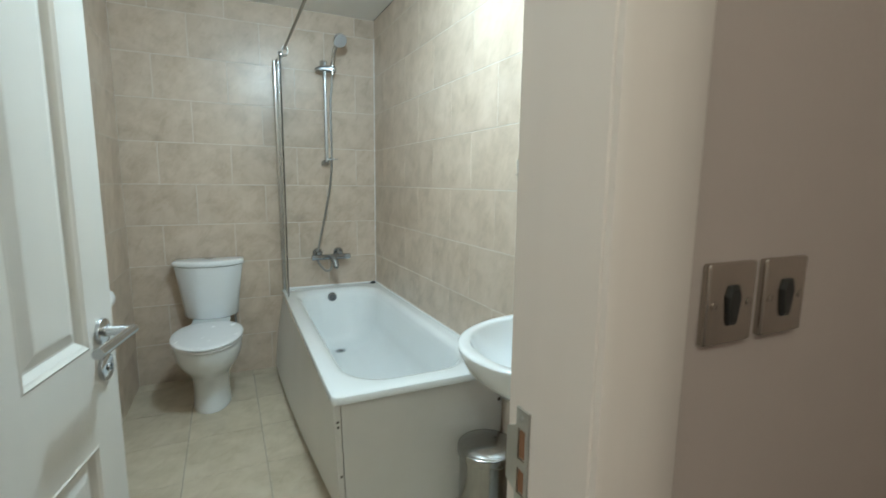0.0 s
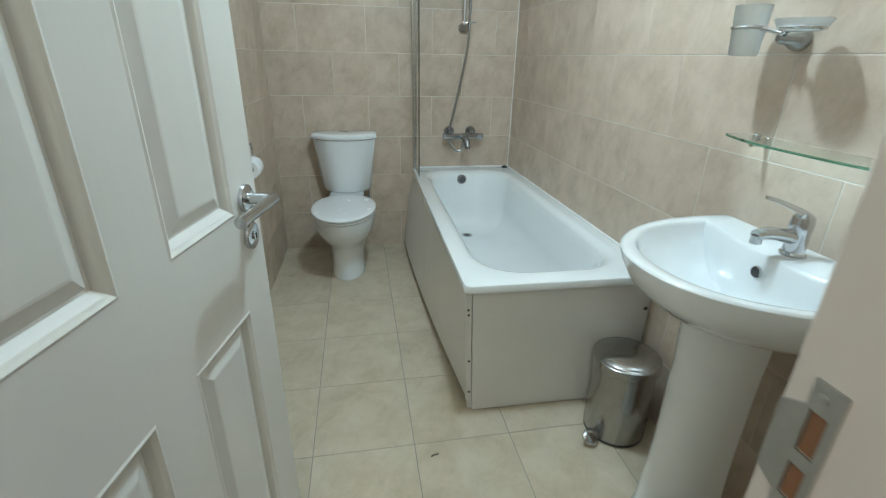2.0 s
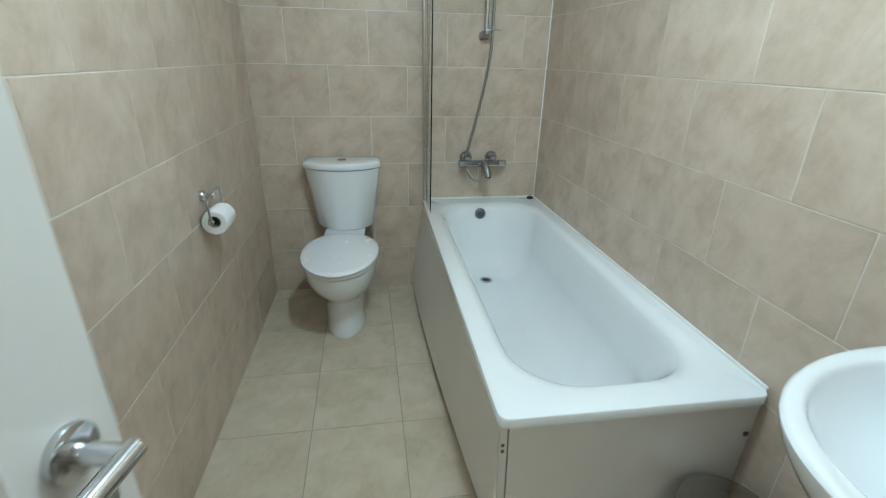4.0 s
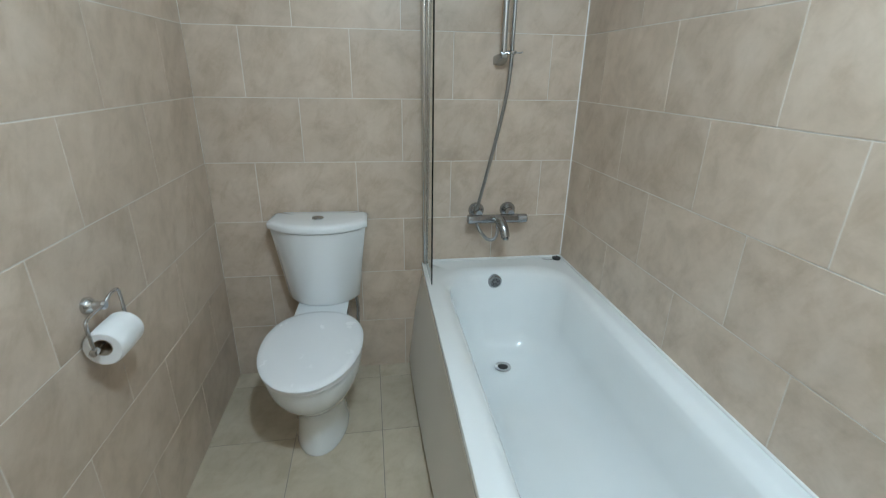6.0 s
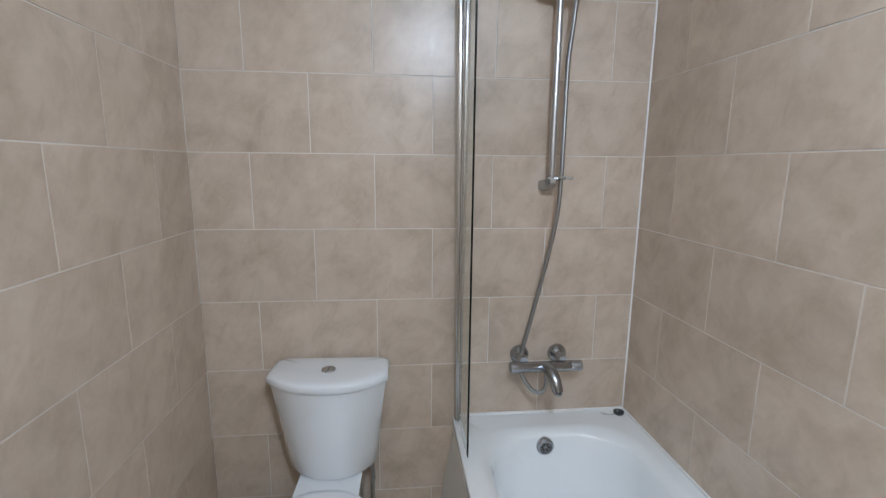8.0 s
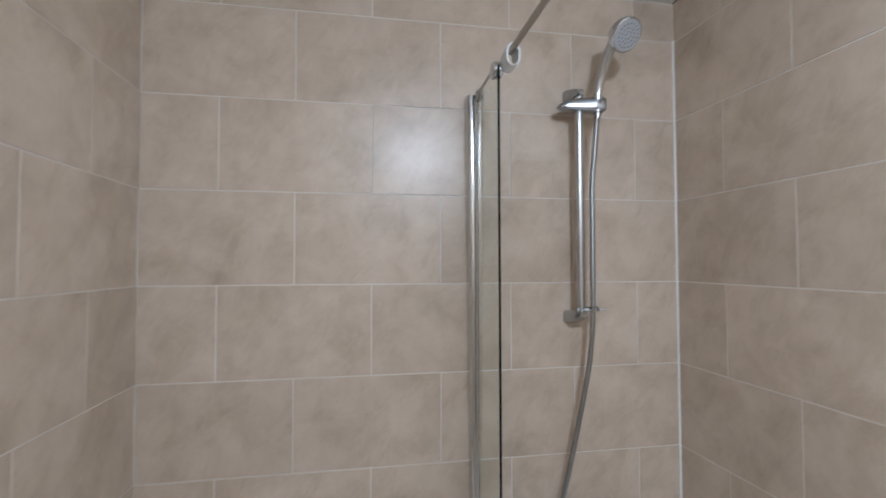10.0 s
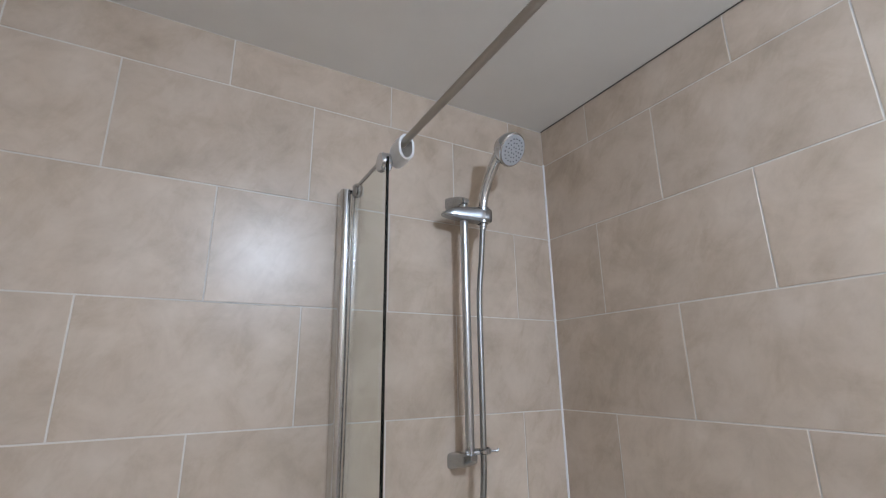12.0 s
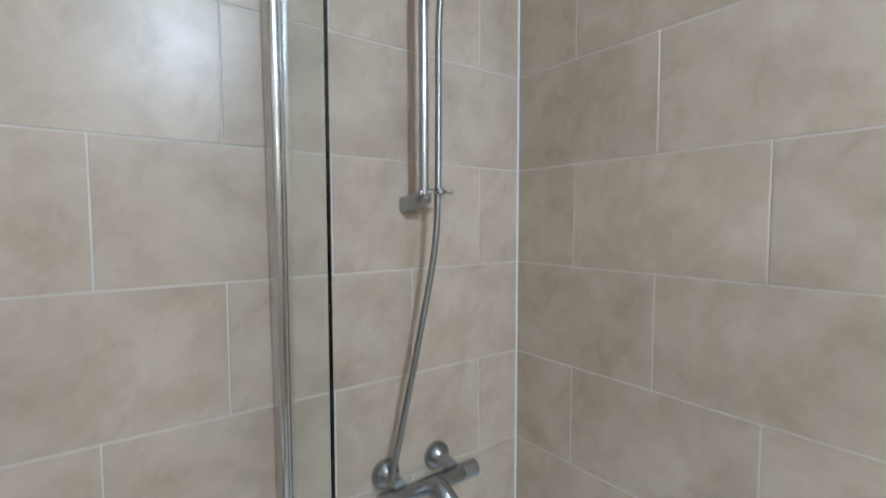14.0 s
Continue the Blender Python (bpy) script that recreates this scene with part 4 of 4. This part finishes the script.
# ---- pedal bin ----
def pedal_bin():
    t = thing("pedal_bin", (1.420, 1.318, 0), "small stainless steel pedal bin on the tiled floor by the bath", "bin", 118.0)
    part("base", lathe([(0.1000, 0.0), (0.1045, 0.003), (0.1045, 0.010), (0.1020, 0.013)], 40), BLACK, t, "black plastic base ring", True)
    part("drum", lathe([(0.1040, 0.012), (0.1065, 0.018), (0.1035, 0.2840), (0.1020, 0.2900)], 48), STEEL, t, "brushed stainless steel drum", True)
    lid = part("bin_lid", lathe([(0.1020, 0.2840), (0.1110, 0.2850), (0.1130, 0.2880), (0.1130, 0.3080), (0.1118, 0.3140), (0.1080, 0.3165), (0.1030, 0.3165), (0.0990, 0.3190), (0.08, 0.3265), (0.04, 0.3320), (0.0, 0.3335)], 48, cap1=False), STEEL, t, "domed steel lid", True)
    part("lid_hinge", boxed((-0.020, -0.124, 0.262), (0.020, -0.102, 0.286), 0.003), BLACK, lid, "black plastic hinge")
    pts = [(0, 0.104, 0.026), (0, 0.122, 0.028), (0, 0.142, 0.028), (0, 0.158, 0.023), (0, 0.165, 0.018)]
    part("pedal", tube(pts, [0.018, 0.028, 0.032, 0.024, 0.009], 18, None, 0.4), CHROME, t, "rounded chrome pedal", True)


pedal_bin()


# ---- a scrap on the floor ----
scrap = thing("floor_scrap", (0.752, 1.277, 0.0), "small curled dark scrap lying on the tiled floor", "debris")
part("flake", tube(curve([(-0.012, -0.004, 0.002), (-0.004, 0.0, 0.005), (0.006, 0.002, 0.004), (0.014, 0.006, 0.002)], 4), [0.0022] * 13, 6, None, 0.5), SHADE_SCRAP_BROWN, scrap)


# ---- ceiling light ----
def ceiling_light():
    t = thing("ceiling_light", (LAMP[0], LAMP[1], TOP), "small round white ceiling light fitting", "ceiling light")
    part("base", lathe([(0.055, 0.0), (0.055, -0.010), (0.045, -0.022), (0.020, -0.028), (0.018, -0.050)], 28), WHITE_PLASTIC, t, "", True)


ceiling_light()


# ---- tiles of walls and floor ----
tile_meshes = {}


def tile_mesh(w, h, mat):
    key = (round(w, 3), round(h, 3), mat.name)
    if key not in tile_meshes:
        c = 0.0006
        sheet = lambda i, z: [(-w / 2 + i, -h / 2 + i, z), (w / 2 - i, -h / 2 + i, z), (w / 2 - i, h / 2 - i, z), (-w / 2 + i, h / 2 - i, z)]
        bm = loft(bmesh.new(), [sheet(0, -0.006), sheet(0, -c), sheet(c, 0)], False, True)
        bmesh.ops.recalc_face_normals(bm, faces=bm.faces[:])
        me = bpy.data.meshes.new("tile")
        bm.to_mesh(me)
        bm.free()
        me.materials.append(mat)
        tile_meshes[key] = me
    return tile_meshes[key]


rng = random.Random(4)


def lay(parent, origin, u, v, u0, u1, v0, v1, mat, wobble=0.0002):
    """One tile: origin + u * a + v * b spans it; its face lies in that plane."""
    if u1 - u0 < 0.012 or v1 - v0 < 0.012:
        return
    ob = new("tile", tile_mesh(u1 - u0, v1 - v0, mat))
    u, v = Vector(u), Vector(v)
    n = u.cross(v)
    m = Matrix((u, v, n)).transposed().to_4x4()
    m.translation = Vector(origin) + u * ((u0 + u1) / 2) + v * ((v0 + v1) / 2) + n * rng.uniform(-wobble, wobble)
    ob.matrix_basis = m @ Matrix.Rotation(rng.uniform(-0.0005, 0.0005), 4, "X") @ Matrix.Rotation(rng.uniform(-0.0005, 0.0005), 4, "Y")
    ob.parent = parent


ROWS_Z = [-0.004, 0.255, 0.508, 0.760, 1.011, 1.263, 1.515, 1.767, 2.020, 2.272, TOP]
G = 0.0016


def tile_wall(parent, origin, u, length, phases, pitch, hole=None):
    for k, (z0, z1) in enumerate(zip(ROWS_Z, ROWS_Z[1:])):
        a = phases[k % 2]
        while a > 0:
            a -= pitch
        while a < length:
            s0, s1 = max(a, -0.0012), min(a + pitch, length + 0.0012)
            if s1 - s0 > 0.01:
                spans = [(s0, s1, z0, z1)]
                if hole and s0 < hole[1] and s1 > hole[0] and z0 < hole[2]:
                    spans = [(s0, hole[0], z0, z1), (hole[1], s1, z0, z1), (max(s0, hole[0]), min(s1, hole[1]), hole[2], z1)]
                for b0, b1, c0, c1 in spans:
                    if b1 - b0 > 0.014 and c1 - c0 > 0.014:
                        lay(parent, origin, u, (0, 0, 1), b0 + G, b1 - G, c0 + G, c1 - G, WALL_TILE)
            a += pitch


tile_wall(wall_back, (0, Y1, 0), (1, 0, 0), wall_x(Y1), (0.387, 0.191), 0.4035)
tile_wall(wall_right, (wall_x(Y1), Y1, 0), Vector((SKEW, -1, 0)).normalized(), Y1 - Y0, (0.398, 0.190), 0.412)
tile_wall(wall_left, (0, Y0, 0), (0, 1, 0), Y1 - Y0, (2.791 - Y0, 2.587 - Y0), 0.404)
W = wall_x(Y0)
tile_wall(wall_front, (W, Y0, 0), (-1, 0, 0), W, (0.2, 0.4), 0.4, (W - JAMB_R - 0.03, W - JAMB_L + 0.03, 2.05))

# the floor grid lies slightly askew to the room
TURN_F = 0.016
FLOOR_U, FLOOR_V = Vector((math.cos(TURN_F), math.sin(TURN_F), 0)), Vector((-math.sin(TURN_F), math.cos(TURN_F), 0))
FLOOR_O = Vector((0.0, 1.325, 0.0))
for i in range(-1, 6):
    for j in range(-4, 7):
        x0, x1 = 0.3475 + 0.3425 * (i - 1), 0.3475 + 0.3425 * i
        y0, y1 = 0.3535 * (j - 1), 0.3535 * j
        x0, x1, y0, y1 = max(x0, -0.02), min(x1, X1), max(y0, 0.332 - 1.325), min(y1, Y1 + 0.02 - 1.325)
        if x0 < 0.03:
            x0 = -0.02
        if x1 > 0.03 and x1 > x0 and y1 > y0:
            lay(floor, FLOOR_O, FLOOR_U, FLOOR_V, x0 + 0.0014, x1 - 0.0014, y0 + 0.0014, y1 - 0.0014, FLOOR_TILE, 0.0002)
